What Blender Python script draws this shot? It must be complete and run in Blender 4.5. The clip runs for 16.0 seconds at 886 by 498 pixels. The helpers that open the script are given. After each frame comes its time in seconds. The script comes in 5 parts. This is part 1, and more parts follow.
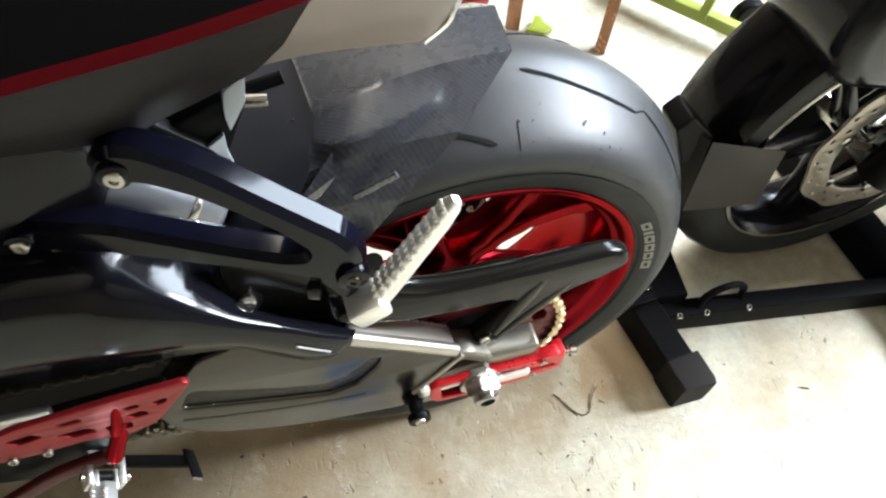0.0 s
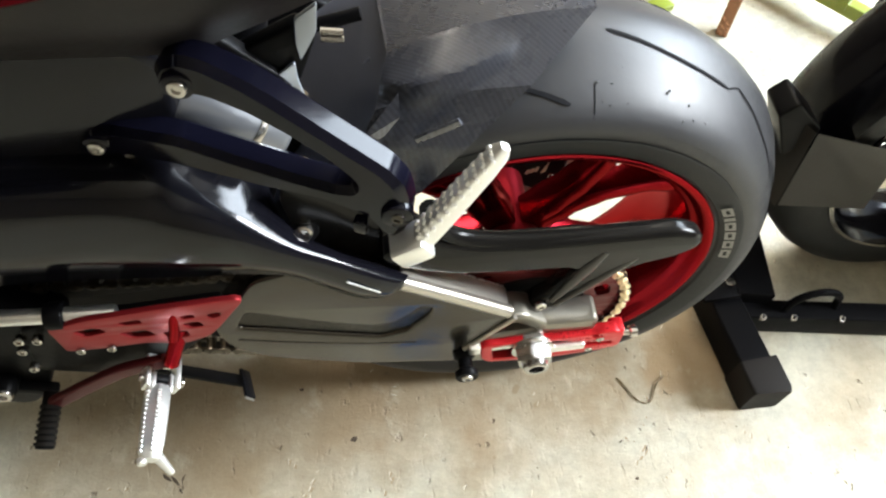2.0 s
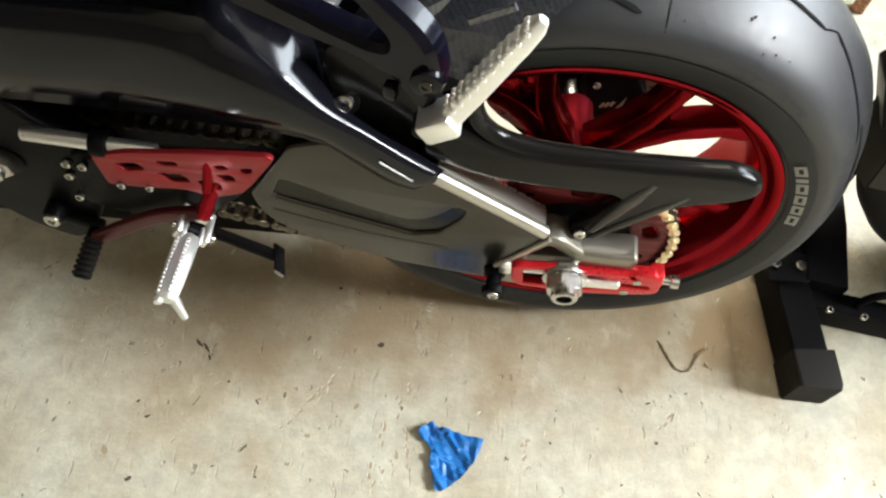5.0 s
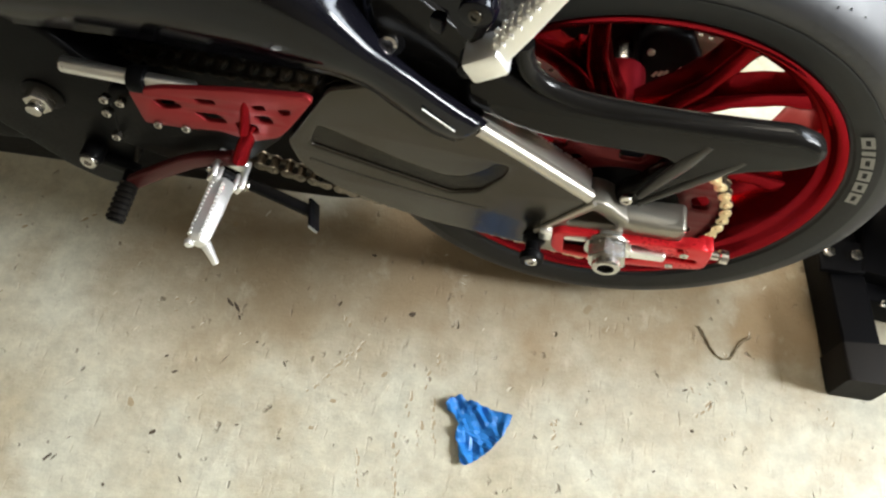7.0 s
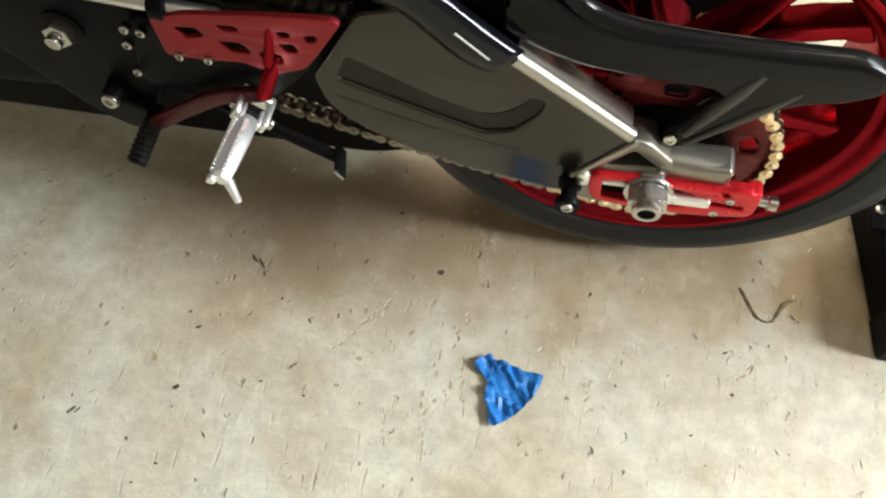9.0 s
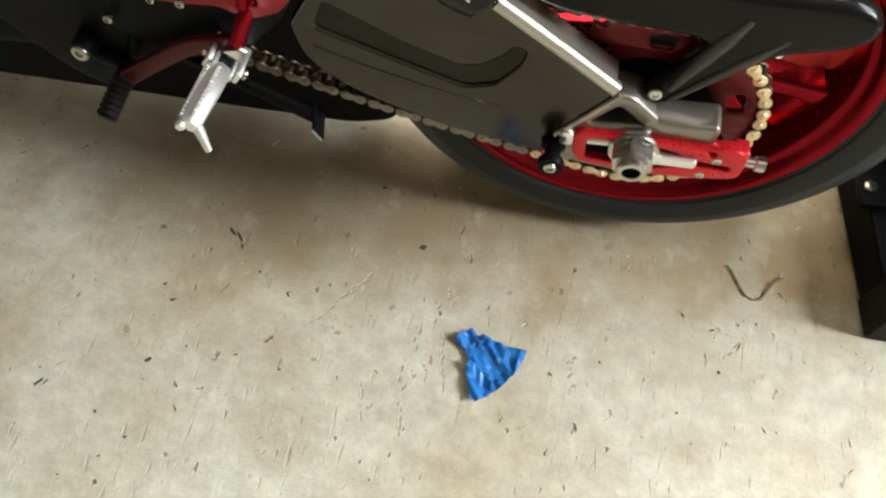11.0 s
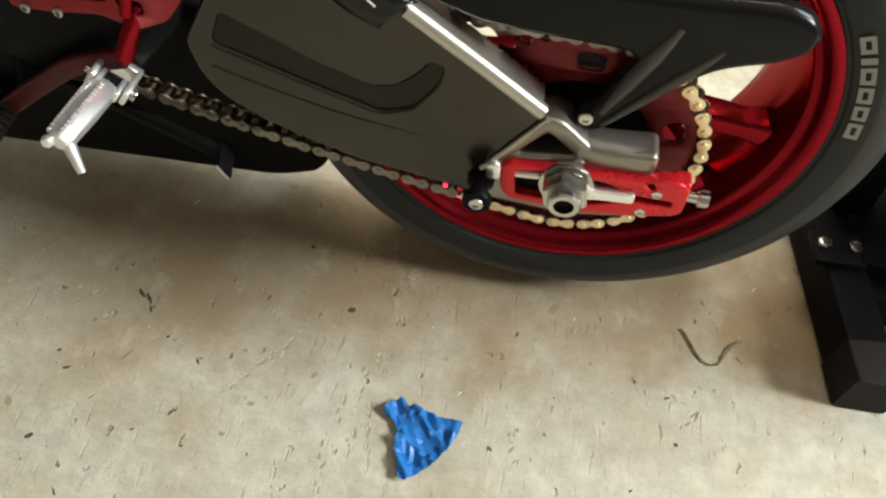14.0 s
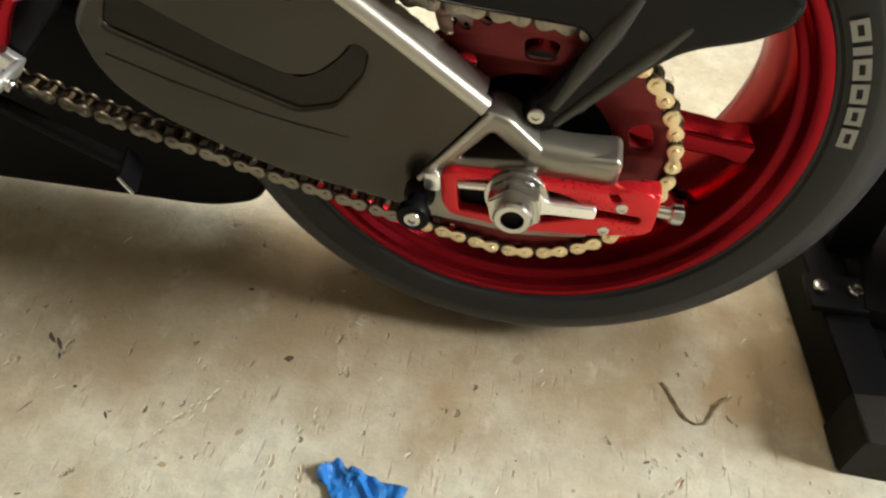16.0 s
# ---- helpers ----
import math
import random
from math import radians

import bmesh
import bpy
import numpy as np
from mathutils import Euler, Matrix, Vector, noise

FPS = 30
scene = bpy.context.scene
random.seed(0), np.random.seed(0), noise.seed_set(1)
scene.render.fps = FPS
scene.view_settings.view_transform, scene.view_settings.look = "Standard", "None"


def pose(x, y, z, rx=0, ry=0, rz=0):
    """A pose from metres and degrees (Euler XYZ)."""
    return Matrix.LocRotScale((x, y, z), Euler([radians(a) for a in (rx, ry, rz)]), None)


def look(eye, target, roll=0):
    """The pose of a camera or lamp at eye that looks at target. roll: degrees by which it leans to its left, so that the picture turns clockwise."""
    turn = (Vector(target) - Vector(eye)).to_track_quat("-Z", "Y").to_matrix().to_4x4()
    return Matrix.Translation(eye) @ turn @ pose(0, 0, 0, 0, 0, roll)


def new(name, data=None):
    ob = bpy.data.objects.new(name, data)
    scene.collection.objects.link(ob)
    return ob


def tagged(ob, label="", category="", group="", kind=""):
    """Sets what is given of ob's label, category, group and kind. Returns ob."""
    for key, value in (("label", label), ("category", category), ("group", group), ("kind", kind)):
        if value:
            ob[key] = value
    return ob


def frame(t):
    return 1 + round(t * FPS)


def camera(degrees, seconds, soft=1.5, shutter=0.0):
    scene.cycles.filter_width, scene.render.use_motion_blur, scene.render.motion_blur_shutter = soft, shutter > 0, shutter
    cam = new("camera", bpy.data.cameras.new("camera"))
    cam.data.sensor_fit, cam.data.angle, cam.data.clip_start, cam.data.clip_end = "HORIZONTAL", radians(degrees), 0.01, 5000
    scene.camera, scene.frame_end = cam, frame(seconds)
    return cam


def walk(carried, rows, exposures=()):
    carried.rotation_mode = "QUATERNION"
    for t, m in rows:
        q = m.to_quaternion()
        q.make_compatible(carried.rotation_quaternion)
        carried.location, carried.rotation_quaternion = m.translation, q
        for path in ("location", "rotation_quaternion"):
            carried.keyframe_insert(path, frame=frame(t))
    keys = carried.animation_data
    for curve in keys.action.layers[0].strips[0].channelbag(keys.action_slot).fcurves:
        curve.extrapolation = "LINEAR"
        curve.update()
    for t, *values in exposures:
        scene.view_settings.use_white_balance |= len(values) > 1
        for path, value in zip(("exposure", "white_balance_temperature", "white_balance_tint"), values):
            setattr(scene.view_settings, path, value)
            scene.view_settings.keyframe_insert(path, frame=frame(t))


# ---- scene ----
cam = camera(62.5, 16.0, soft=2.3)
PATH = [
    (0.0, pose(-0.2058, -0.4864, 1.0968, 34.67, -4.56, -17.17)),
    (0.5, pose(-0.1993, -0.4915, 1.0933, 34.18, -4.12, -15.34)),
    (1.0, pose(-0.1898, -0.4969, 1.0903, 33.77, -3.33, -12.65)),
    (1.5, pose(-0.1792, -0.5022, 1.0886, 33.31, -2.50, -9.98)),
    (2.0, pose(-0.1667, -0.5107, 1.0857, 32.12, -1.80, -6.66)),
    (2.5, pose(-0.1561, -0.5179, 1.0804, 31.12, -1.88, -3.94)),
    (3.0, pose(-0.1426, -0.5281, 1.0716, 30.45, -2.13, -1.31)),
    (3.5, pose(-0.1317, -0.5352, 1.0651, 29.86, -1.78, 0.69)),
    (4.0, pose(-0.1215, -0.5415, 1.0588, 28.71, -1.66, 2.68)),
    (6.5, pose(-0.1074, -0.5662, 1.0133, 28.57, -0.23, 9.42)),
    (7.0, pose(-0.1106, -0.5718, 1.0020, 28.14, -0.19, 9.99)),
    (7.5, pose(-0.1131, -0.5769, 0.9879, 27.70, -0.08, 10.27)),
    (8.0, pose(-0.1132, -0.5824, 0.9750, 27.36, 0.48, 10.50)),
    (8.5, pose(-0.1140, -0.5879, 0.9634, 27.24, 1.10, 10.90)),
    (9.0, pose(-0.1115, -0.5942, 0.9524, 27.05, 1.40, 11.40)),
    (11.5, pose(-0.0880, -0.6332, 0.8962, 28.82, 0.14, 11.59)),
    (12.0, pose(-0.0824, -0.6378, 0.8835, 30.18, -0.35, 11.23)),
    (12.5, pose(-0.0735, -0.6398, 0.8681, 31.80, -1.28, 10.74)),
    (13.0, pose(-0.0641, -0.6371, 0.8531, 33.61, -1.55, 10.23)),
    (13.5, pose(-0.0551, -0.6319, 0.8343, 34.98, -1.71, 10.08)),
    (14.0, pose(-0.0434, -0.6244, 0.8090, 36.06, -1.53, 10.39)),
    (14.5, pose(-0.0308, -0.6168, 0.7825, 36.98, -1.18, 10.80)),
    (15.0, pose(-0.0181, -0.6059, 0.7514, 38.15, -1.06, 10.90)),
    (15.5, pose(-0.0070, -0.5970, 0.7235, 39.65, -2.11, 10.52)),
    (16.0, pose(0.0050, -0.5904, 0.7019, 42.31, -2.15, 10.54)),
]
walk(cam, PATH, exposures=[(0.0, 0.46, 6050, 10), (2.0, 0.43, 6250, 10), (4.0, 0.28, 6450, 10), (8.0, 0.13, 6450, 10), (9.0, 0.08, 6450, 10), (12.0, -0.10, 6450, 10), (14.5, -0.12, 6650, 10), (16.0, -0.05, 6900, 10)])

# ---- daylight, lamps, exposure ----
world = bpy.data.worlds.new("sky")
scene.world = world
world.use_nodes = True
wn = world.node_tree
sky = wn.nodes.new("ShaderNodeTexSky")
sky.sky_type, sky.sun_disc = "NISHITA", False
sky.sun_elevation, sky.sun_rotation = radians(38), radians(75)
wn.links.new(sky.outputs[0], wn.nodes["Background"].inputs[0])
wn.nodes["Background"].inputs[1].default_value = 0.06


def area_lamp(name, m, sx, sy, watts, colour):
    d = bpy.data.lights.new(name, "AREA")
    d.shape, d.size, d.size_y, d.energy, d.color = "RECTANGLE", sx, sy, watts, colour
    o = new(name, d)
    o.matrix_basis = m
    return o


# daylight in the open garage door, and the light panel on the ceiling
area_lamp("door_daylight", look((2.62, -0.25, 1.85), (0.3, -0.25, 0.1)), 0.9, 0.9, 215, (0.93, 0.96, 0.97))
area_lamp("door_daylight_b", look((2.62, 1.10, 2.02), (0.0, 0.6, 0.9)), 1.5, 1.4, 190, (0.84, 0.93, 1.0))
area_lamp("ceiling_lamp", look((0.10, 1.75, 2.92), (0.10, 1.75, 0)), 2.2, 1.1, 97, (1.0, 0.90, 0.74))


# ---- materials ----
def material(name, base, rough=0.5, metal=0.0, coat=0.0, var=0.12, scale=9.0, fine=160.0, bump=0.0, rvar=0.1, tint=None, spec=0.5):
    """Base colour broken by a coarse and a fine noise, with grain in roughness and relief."""
    m = bpy.data.materials.new(name)
    m.use_nodes = True
    nt = m.node_tree
    b = nt.nodes["Principled BSDF"]
    b.inputs["Metallic"].default_value = metal
    b.inputs["Coat Weight"].default_value = coat
    b.inputs["Coat Roughness"].default_value = 0.06
    b.inputs["Specular IOR Level"].default_value = spec
    tc = nt.nodes.new("ShaderNodeTexCoord")
    n1 = nt.nodes.new("ShaderNodeTexNoise")
    n1.inputs["Scale"].default_value, n1.inputs["Detail"].default_value = scale, 6
    n2 = nt.nodes.new("ShaderNodeTexNoise")
    n2.inputs["Scale"].default_value, n2.inputs["Detail"].default_value = fine, 3
    for n in (n1, n2):
        nt.links.new(tc.outputs["Object"], n.inputs["Vector"])
    add = nt.nodes.new("ShaderNodeMath")
    add.operation = "MULTIPLY_ADD"
    nt.links.new(n2.outputs[0], add.inputs[0])
    add.inputs[1].default_value = 0.5
    half = nt.nodes.new("ShaderNodeMath")
    half.operation = "MULTIPLY"
    nt.links.new(n1.outputs[0], half.inputs[0])
    half.inputs[1].default_value = 0.6
    nt.links.new(half.outputs[0], add.inputs[2])
    mix = nt.nodes.new("ShaderNodeMix")
    mix.data_type = "RGBA"
    other = tint or base
    mix.inputs[6].default_value = (*[c * (1 - var) for c in base], 1)
    mix.inputs[7].default_value = (*[min(1, c * (1 + var)) for c in other], 1)
    nt.links.new(add.outputs[0], mix.inputs[0])
    nt.links.new(mix.outputs[2], b.inputs["Base Color"])
    mr = nt.nodes.new("ShaderNodeMapRange")
    nt.links.new(add.outputs[0], mr.inputs[0])
    mr.inputs[1].default_value, mr.inputs[2].default_value = 0.3, 0.8
    mr.inputs[3].default_value, mr.inputs[4].default_value = max(0.02, rough - rvar), min(1, rough + rvar)
    nt.links.new(mr.outputs[0], b.inputs["Roughness"])
    if bump:
        bp = nt.nodes.new("ShaderNodeBump")
        bp.inputs["Strength"].default_value, bp.inputs["Distance"].default_value = 0.6, bump
        nt.links.new(n2.outputs[0], bp.inputs["Height"])
        nt.links.new(bp.outputs[0], b.inputs["Normal"])
    return m


def carbon_material(name, base, rough, coat, period):
    """Twill weave: two sets of crossing bands lift and darken the cloth under a clear coat."""
    m = material(name, base, rough, 0.0, coat, 0.2, 7, 90)
    nt = m.node_tree
    b = nt.nodes["Principled BSDF"]
    tc = nt.nodes.new("ShaderNodeTexCoord")
    b.inputs["Coat Roughness"].default_value = 0.25
    w = nt.nodes.new("ShaderNodeTexWave")
    mp = nt.nodes.new("ShaderNodeMapping")
    mp.inputs["Rotation"].default_value = (0, 0, radians(-52))
    nt.links.new(tc.outputs["Object"], mp.inputs["Vector"])
    w.wave_type, w.bands_direction = "BANDS", "X"
    w.inputs["Scale"].default_value = 0.314 / period
    w.inputs["Distortion"].default_value = 0.0
    nt.links.new(mp.outputs[0], w.inputs["Vector"])
    mix = nt.nodes.new("ShaderNodeMix")
    mix.data_type = "RGBA"
    mix.inputs[6].default_value = (*[c * 0.78 for c in base], 1)
    mix.inputs[7].default_value = (*[c * 1.25 for c in base], 1)
    nt.links.new(w.outputs["Fac"], mix.inputs[0])
    nt.links.new(mix.outputs[2], b.inputs["Base Color"])
    bp = nt.nodes.new("ShaderNodeBump")
    bp.inputs["Strength"].default_value, bp.inputs["Distance"].default_value = 0.12, 0.0003
    nt.links.new(w.outputs["Fac"], bp.inputs["Height"])
    nt.links.new(bp.outputs[0], b.inputs["Normal"])
    return m


def concrete_material():
    """Worn garage slab: warm stains, painted shade under the bike, pale trowelled patches, pits and scratches."""
    m = bpy.data.materials.new("concrete")
    m.use_nodes = True
    nt = m.node_tree
    b = nt.nodes["Principled BSDF"]
    tc = nt.nodes.new("ShaderNodeTexCoord")

    def noise_of(scale, detail, rough, stretch=(1, 1, 1), turn=0.0):
        mp = nt.nodes.new("ShaderNodeMapping")
        mp.inputs["Scale"].default_value = stretch
        mp.inputs["Rotation"].default_value = (0, 0, turn)
        nt.links.new(tc.outputs["Object"], mp.inputs["Vector"])
        n = nt.nodes.new("ShaderNodeTexNoise")
        n.inputs["Scale"].default_value, n.inputs["Detail"].default_value, n.inputs["Roughness"].default_value = scale, detail, rough
        nt.links.new(mp.outputs[0], n.inputs["Vector"])
        return n.outputs[0]

    def ramp(src, lo, hi):
        r = nt.nodes.new("ShaderNodeMapRange")
        r.inputs[1].default_value, r.inputs[2].default_value = lo, hi
        nt.links.new(src, r.inputs[0])
        return r.outputs[0]

    def blend(fac, a, bb):
        x = nt.nodes.new("ShaderNodeMix")
        x.data_type = "RGBA"
        if isinstance(fac, float):
            x.inputs[0].default_value = fac
        else:
            nt.links.new(fac, x.inputs[0])
        for k, c in ((6, a), (7, bb)):
            if isinstance(c, tuple):
                x.inputs[k].default_value = (*c, 1)
            else:
                nt.links.new(c, x.inputs[k])
        return x.outputs[2]

    def scaled(src, k):
        x = nt.nodes.new("ShaderNodeVectorMath")
        x.operation = "SCALE"
        nt.links.new(src, x.inputs[0])
        x.inputs["Scale"].default_value = k
        return x.outputs[0]

    cloud = ramp(noise_of(3.2, 8, 0.6), 0.30, 0.54)
    blotch = ramp(noise_of(7, 8, 0.66), 0.50, 0.82)
    grain = noise_of(260, 4, 0.7)
    scuff = ramp(noise_of(21, 7, 0.62, (1.0, 0.7, 1.0), 0.35), 0.57, 0.67)
    pits = ramp(noise_of(60, 3, 0.55, (1, 0.7, 1), -0.4), 0.66, 0.74)
    mottle = ramp(noise_of(34, 7, 0.68), 0.36, 0.66)
    dash = ramp(noise_of(46, 4, 0.6, (2.6, 0.55, 1.0), -0.06), 0.60, 0.72)
    col = blend(cloud, (0.465, 0.40, 0.27), (0.60, 0.583, 0.468))
    dk = nt.nodes.new("ShaderNodeMath")
    dk.operation = "MULTIPLY"
    nt.links.new(dash, dk.inputs[0])
    dk.inputs[1].default_value = 0.30
    col = blend(dk.outputs[0], col, (0.40, 0.33, 0.22))
    col = blend(mottle, scaled(col, 0.83), scaled(col, 1.10))
    col = blend(blotch, col, (0.36, 0.28, 0.17))
    # ragged brown patches: rusty stains, plus shade under the bike put into colour
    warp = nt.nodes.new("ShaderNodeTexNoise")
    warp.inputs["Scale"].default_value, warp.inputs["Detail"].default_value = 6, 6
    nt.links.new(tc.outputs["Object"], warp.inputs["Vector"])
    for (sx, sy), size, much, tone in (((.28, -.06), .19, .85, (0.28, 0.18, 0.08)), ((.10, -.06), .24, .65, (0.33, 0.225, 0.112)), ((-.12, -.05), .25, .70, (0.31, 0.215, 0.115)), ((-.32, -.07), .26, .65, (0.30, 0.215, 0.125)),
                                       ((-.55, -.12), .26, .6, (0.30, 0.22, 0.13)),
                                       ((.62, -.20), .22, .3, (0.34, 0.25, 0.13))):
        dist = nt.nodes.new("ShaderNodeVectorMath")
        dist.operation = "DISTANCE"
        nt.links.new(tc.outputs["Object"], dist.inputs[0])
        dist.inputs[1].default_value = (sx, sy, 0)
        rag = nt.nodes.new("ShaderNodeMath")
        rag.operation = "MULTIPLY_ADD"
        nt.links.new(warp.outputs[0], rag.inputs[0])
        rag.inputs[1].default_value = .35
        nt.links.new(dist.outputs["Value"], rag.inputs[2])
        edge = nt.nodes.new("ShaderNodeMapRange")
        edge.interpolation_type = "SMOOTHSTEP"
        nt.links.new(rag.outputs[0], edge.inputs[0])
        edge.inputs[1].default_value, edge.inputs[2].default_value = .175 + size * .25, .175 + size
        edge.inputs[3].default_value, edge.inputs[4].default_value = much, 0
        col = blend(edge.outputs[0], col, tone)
    sc = nt.nodes.new("ShaderNodeMath")
    sc.operation = "MULTIPLY"
    nt.links.new(scuff, sc.inputs[0])
    sc.inputs[1].default_value = 0.2
    col = blend(sc.outputs[0], col, (0.74, 0.71, 0.58))
    pt = nt.nodes.new("ShaderNodeMath")
    pt.operation = "MULTIPLY"
    nt.links.new(pits, pt.inputs[0])
    pt.inputs[1].default_value = 0.6
    col = blend(pt.outputs[0], col, (0.22, 0.17, 0.12))
    gm = nt.nodes.new("ShaderNodeMix")
    gm.data_type, gm.blend_type = "RGBA", "OVERLAY"
    gm.inputs[0].default_value = 0.12
    nt.links.new(col, gm.inputs[6])
    nt.links.new(grain, gm.inputs[7])
    nt.links.new(gm.outputs[2], b.inputs["Base Color"])
    rr = ramp(cloud, 0, 1)
    rg = nt.nodes.new("ShaderNodeMapRange")
    rg.inputs[3].default_value, rg.inputs[4].default_value = 0.62, 0.42
    nt.links.new(rr, rg.inputs[0])
    nt.links.new(rg.outputs[0], b.inputs["Roughness"])
    hsum = nt.nodes.new("ShaderNodeMath")
    hsum.operation = "SUBTRACT"
    nt.links.new(sc.outputs[0], hsum.inputs[0])
    nt.links.new(pits, hsum.inputs[1])
    h2 = nt.nodes.new("ShaderNodeMath")
    h2.operation = "MULTIPLY_ADD"
    nt.links.new(grain, h2.inputs[0])
    h2.inputs[1].default_value = 0.10
    h3 = nt.nodes.new("ShaderNodeMath")
    h3.operation = "MULTIPLY_ADD"
    nt.links.new(dash, h3.inputs[0])
    h3.inputs[1].default_value = -0.28
    nt.links.new(hsum.outputs[0], h3.inputs[2])
    h4 = nt.nodes.new("ShaderNodeMath")
    h4.operation = "MULTIPLY_ADD"
    nt.links.new(mottle, h4.inputs[0])
    h4.inputs[1].default_value = 0.22
    nt.links.new(h3.outputs[0], h4.inputs[2])
    nt.links.new(h4.outputs[0], h2.inputs[2])
    bp = nt.nodes.new("ShaderNodeBump")
    bp.inputs["Strength"].default_value, bp.inputs["Distance"].default_value = 0.9, 0.004
    nt.links.new(h2.outputs[0], bp.inputs["Height"])
    nt.links.new(bp.outputs[0], b.inputs["Normal"])
    return m


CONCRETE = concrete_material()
RUBBER = material("tyre_rubber", (0.019, 0.0195, 0.022), 0.47, 0, 0, 0.35, 11, 120, 0.00015, 0.08, spec=0.46)
WALLRUB = material("sidewall_rubber", (0.012, 0.013, 0.013), 0.6, 0, 0, 0.3, 20, 240, 0.0002, 0.08, spec=0.3)
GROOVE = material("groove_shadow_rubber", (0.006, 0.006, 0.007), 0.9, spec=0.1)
RED = material("candy_red", (0.23, 0.008, 0.014), 0.20, 0.85, 0.0, 0.15, 12, 200, 0, 0.05)
REDANO = material("red_anodised", (0.60, 0.015, 0.022), 0.30, 0.5, 0.0, 0.1, 15, 260, 0, 0.05)
SPROCKRED = material("dark_red_sprocket", (0.13, 0.008, 0.010), 0.36, 0.6, 0.0, 0.15, 15, 260)
REDSTRIPE = material("dark_red_stripe", (0.12, 0.004, 0.007), 0.5, 0, 0, 0.15, 18, 260, spec=0.1)
RESGREY = material("grey_reservoir_paint", (0.13, 0.135, 0.145), 0.30, 0.5, 0.2, 0.08, 9, 120, 0, 0.04)
HUBRED = material("hub_red", (0.105, 0.004, 0.007), 0.40, 0.6, 0.0, 0.2, 15, 120, spec=0.1)
for red in (RED, HUBRED):
    red.node_tree.nodes["Principled BSDF"].inputs["Specular Tint"].default_value = (0.60, 0.16, 0.18, 1)
LEVERRED = material("dull_red_lever", (0.075, 0.008, 0.010), 0.42, 0.4, 0.0, 0.2, 18, 260, 0, 0.06, spec=0.3)
REDMATT = material("red_plate", (0.27, 0.018, 0.022), 0.36, 0.55, 0.0, 0.15, 18, 260, 0, 0.06, spec=0.3)
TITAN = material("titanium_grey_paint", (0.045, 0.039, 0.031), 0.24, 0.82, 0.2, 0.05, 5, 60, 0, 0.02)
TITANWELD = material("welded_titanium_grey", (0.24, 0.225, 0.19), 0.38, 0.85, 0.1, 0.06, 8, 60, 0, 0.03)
# paler copy of the swingarm grey, holds the highlight on the beam's top
TITANTOP = material("highlit_titanium_grey", (0.46, 0.43, 0.375), 0.36, 0.85, 0.1, 0.06, 8, 60, 0, 0.03)
PEGSILVER = material("blasted_alloy", (0.84, 0.84, 0.82), 0.32, 0.82, 0, 0.08, 25, 300, 0.0001, 0.06)
SILVER = material("bare_alloy", (0.82, 0.82, 0.80), 0.32, 0.95, 0, 0.12, 25, 300, 0.0001, 0.08)
PINSTEEL = material("dark_pin_steel", (0.10, 0.085, 0.065), 0.35, 0.9, 0, 0.2, 60, 500)
STEEL = material("zinc_steel", (0.50, 0.48, 0.45), 0.24, 1.0, 0, 0.08, 14, 400, 0, 0.04)
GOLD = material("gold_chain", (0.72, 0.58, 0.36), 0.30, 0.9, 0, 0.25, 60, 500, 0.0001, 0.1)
# darker chain colours: shaded outer links, then inner links and deepest shade
SHADEDCHAIN = material("shaded_chain", (0.24, 0.215, 0.175), 0.36, 0.9, 0, 0.3, 60, 500, 0.0001, 0.1)
CHAINDARK = material("inner_and_shaded_chain", (0.05, 0.039, 0.026), 0.45, 0.9, 0, 0.3, 60, 500, 0.0001, 0.1)
BLACK = material("gloss_black_paint", (0.006, 0.006, 0.008), 0.17, 0, 0.0, 0.2, 8, 60, 0, 0.0, spec=0.22)
COVERBLACK = material("glossy_cover_black", (0.004, 0.004, 0.006), 0.13, 0, 0.0, 0.2, 8, 60, 0, 0.02, spec=0.26)
SHELLBLACK = material("satin_shell_black", (0.055, 0.062, 0.088), 0.38, 0, 0, 0.2, 8, 160, 0.0001, 0.05, spec=0.6)
ALLOYDULL = material("dull_bare_alloy", (0.42, 0.46, 0.52), 0.42, 0.8, 0, 0.08, 20, 200, 0, 0.05)
TAILPALE = material("pale_beige_grey_panel", (0.30, 0.265, 0.225), 0.40, 0.0, 0, 0.08, 5, 160, 0, 0.06)
GUARD = material("glossy_guard_black", (0.007, 0.0065, 0.006), 0.18, 0, 0.0, 0.25, 9, 120, 0, 0.04, spec=0.12)
ANOBLACK = material("black_anodised", (0.003, 0.003, 0.007), 0.12, 0.0, 0.0, 0.25, 12, 300, 0, 0.02, spec=0.18)
SATIN = material("satin_black", (0.0035, 0.0035, 0.004), 0.42, 0, 0, 0.3, 14, 260, 0.0002, 0.1, spec=0.07)
POWDER = material("black_powder_coat", (0.005, 0.005, 0.006), 0.5, 0, 0, 0.3, 20, 600, 0.0003, 0.08, spec=0.05)
RUBBERCAP = material("black_rubber_cap", (0.016, 0.014, 0.013), 0.62, 0, 0, 0.25, 20, 300, 0.0003, 0.1, spec=0.12)
CARBON = carbon_material("carbon_twill", (0.046, 0.049, 0.062), 0.26, 0.8, 0.0034)
RIBGREY = material("pale_guard_rib", (0.026, 0.024, 0.021), 0.34, 0.2, 0, 0.15, 20, 200)
TAILGREY = material("matt_tail_panel", (0.024, 0.020, 0.019), 0.45, 0.1, 0, 0.15, 6, 200, 0.0001, 0.08)
BLUE = material("blue_masking_tape", (0.008, 0.09, 0.34), 0.42, 0, 0, 0.3, 45, 300, 0.0004, 0.1, tint=(0.022, 0.20, 0.56))
DIRT = material("dirt", (0.07, 0.052, 0.035), 0.85, 0, 0, 0.5, 60, 400, 0.0004)
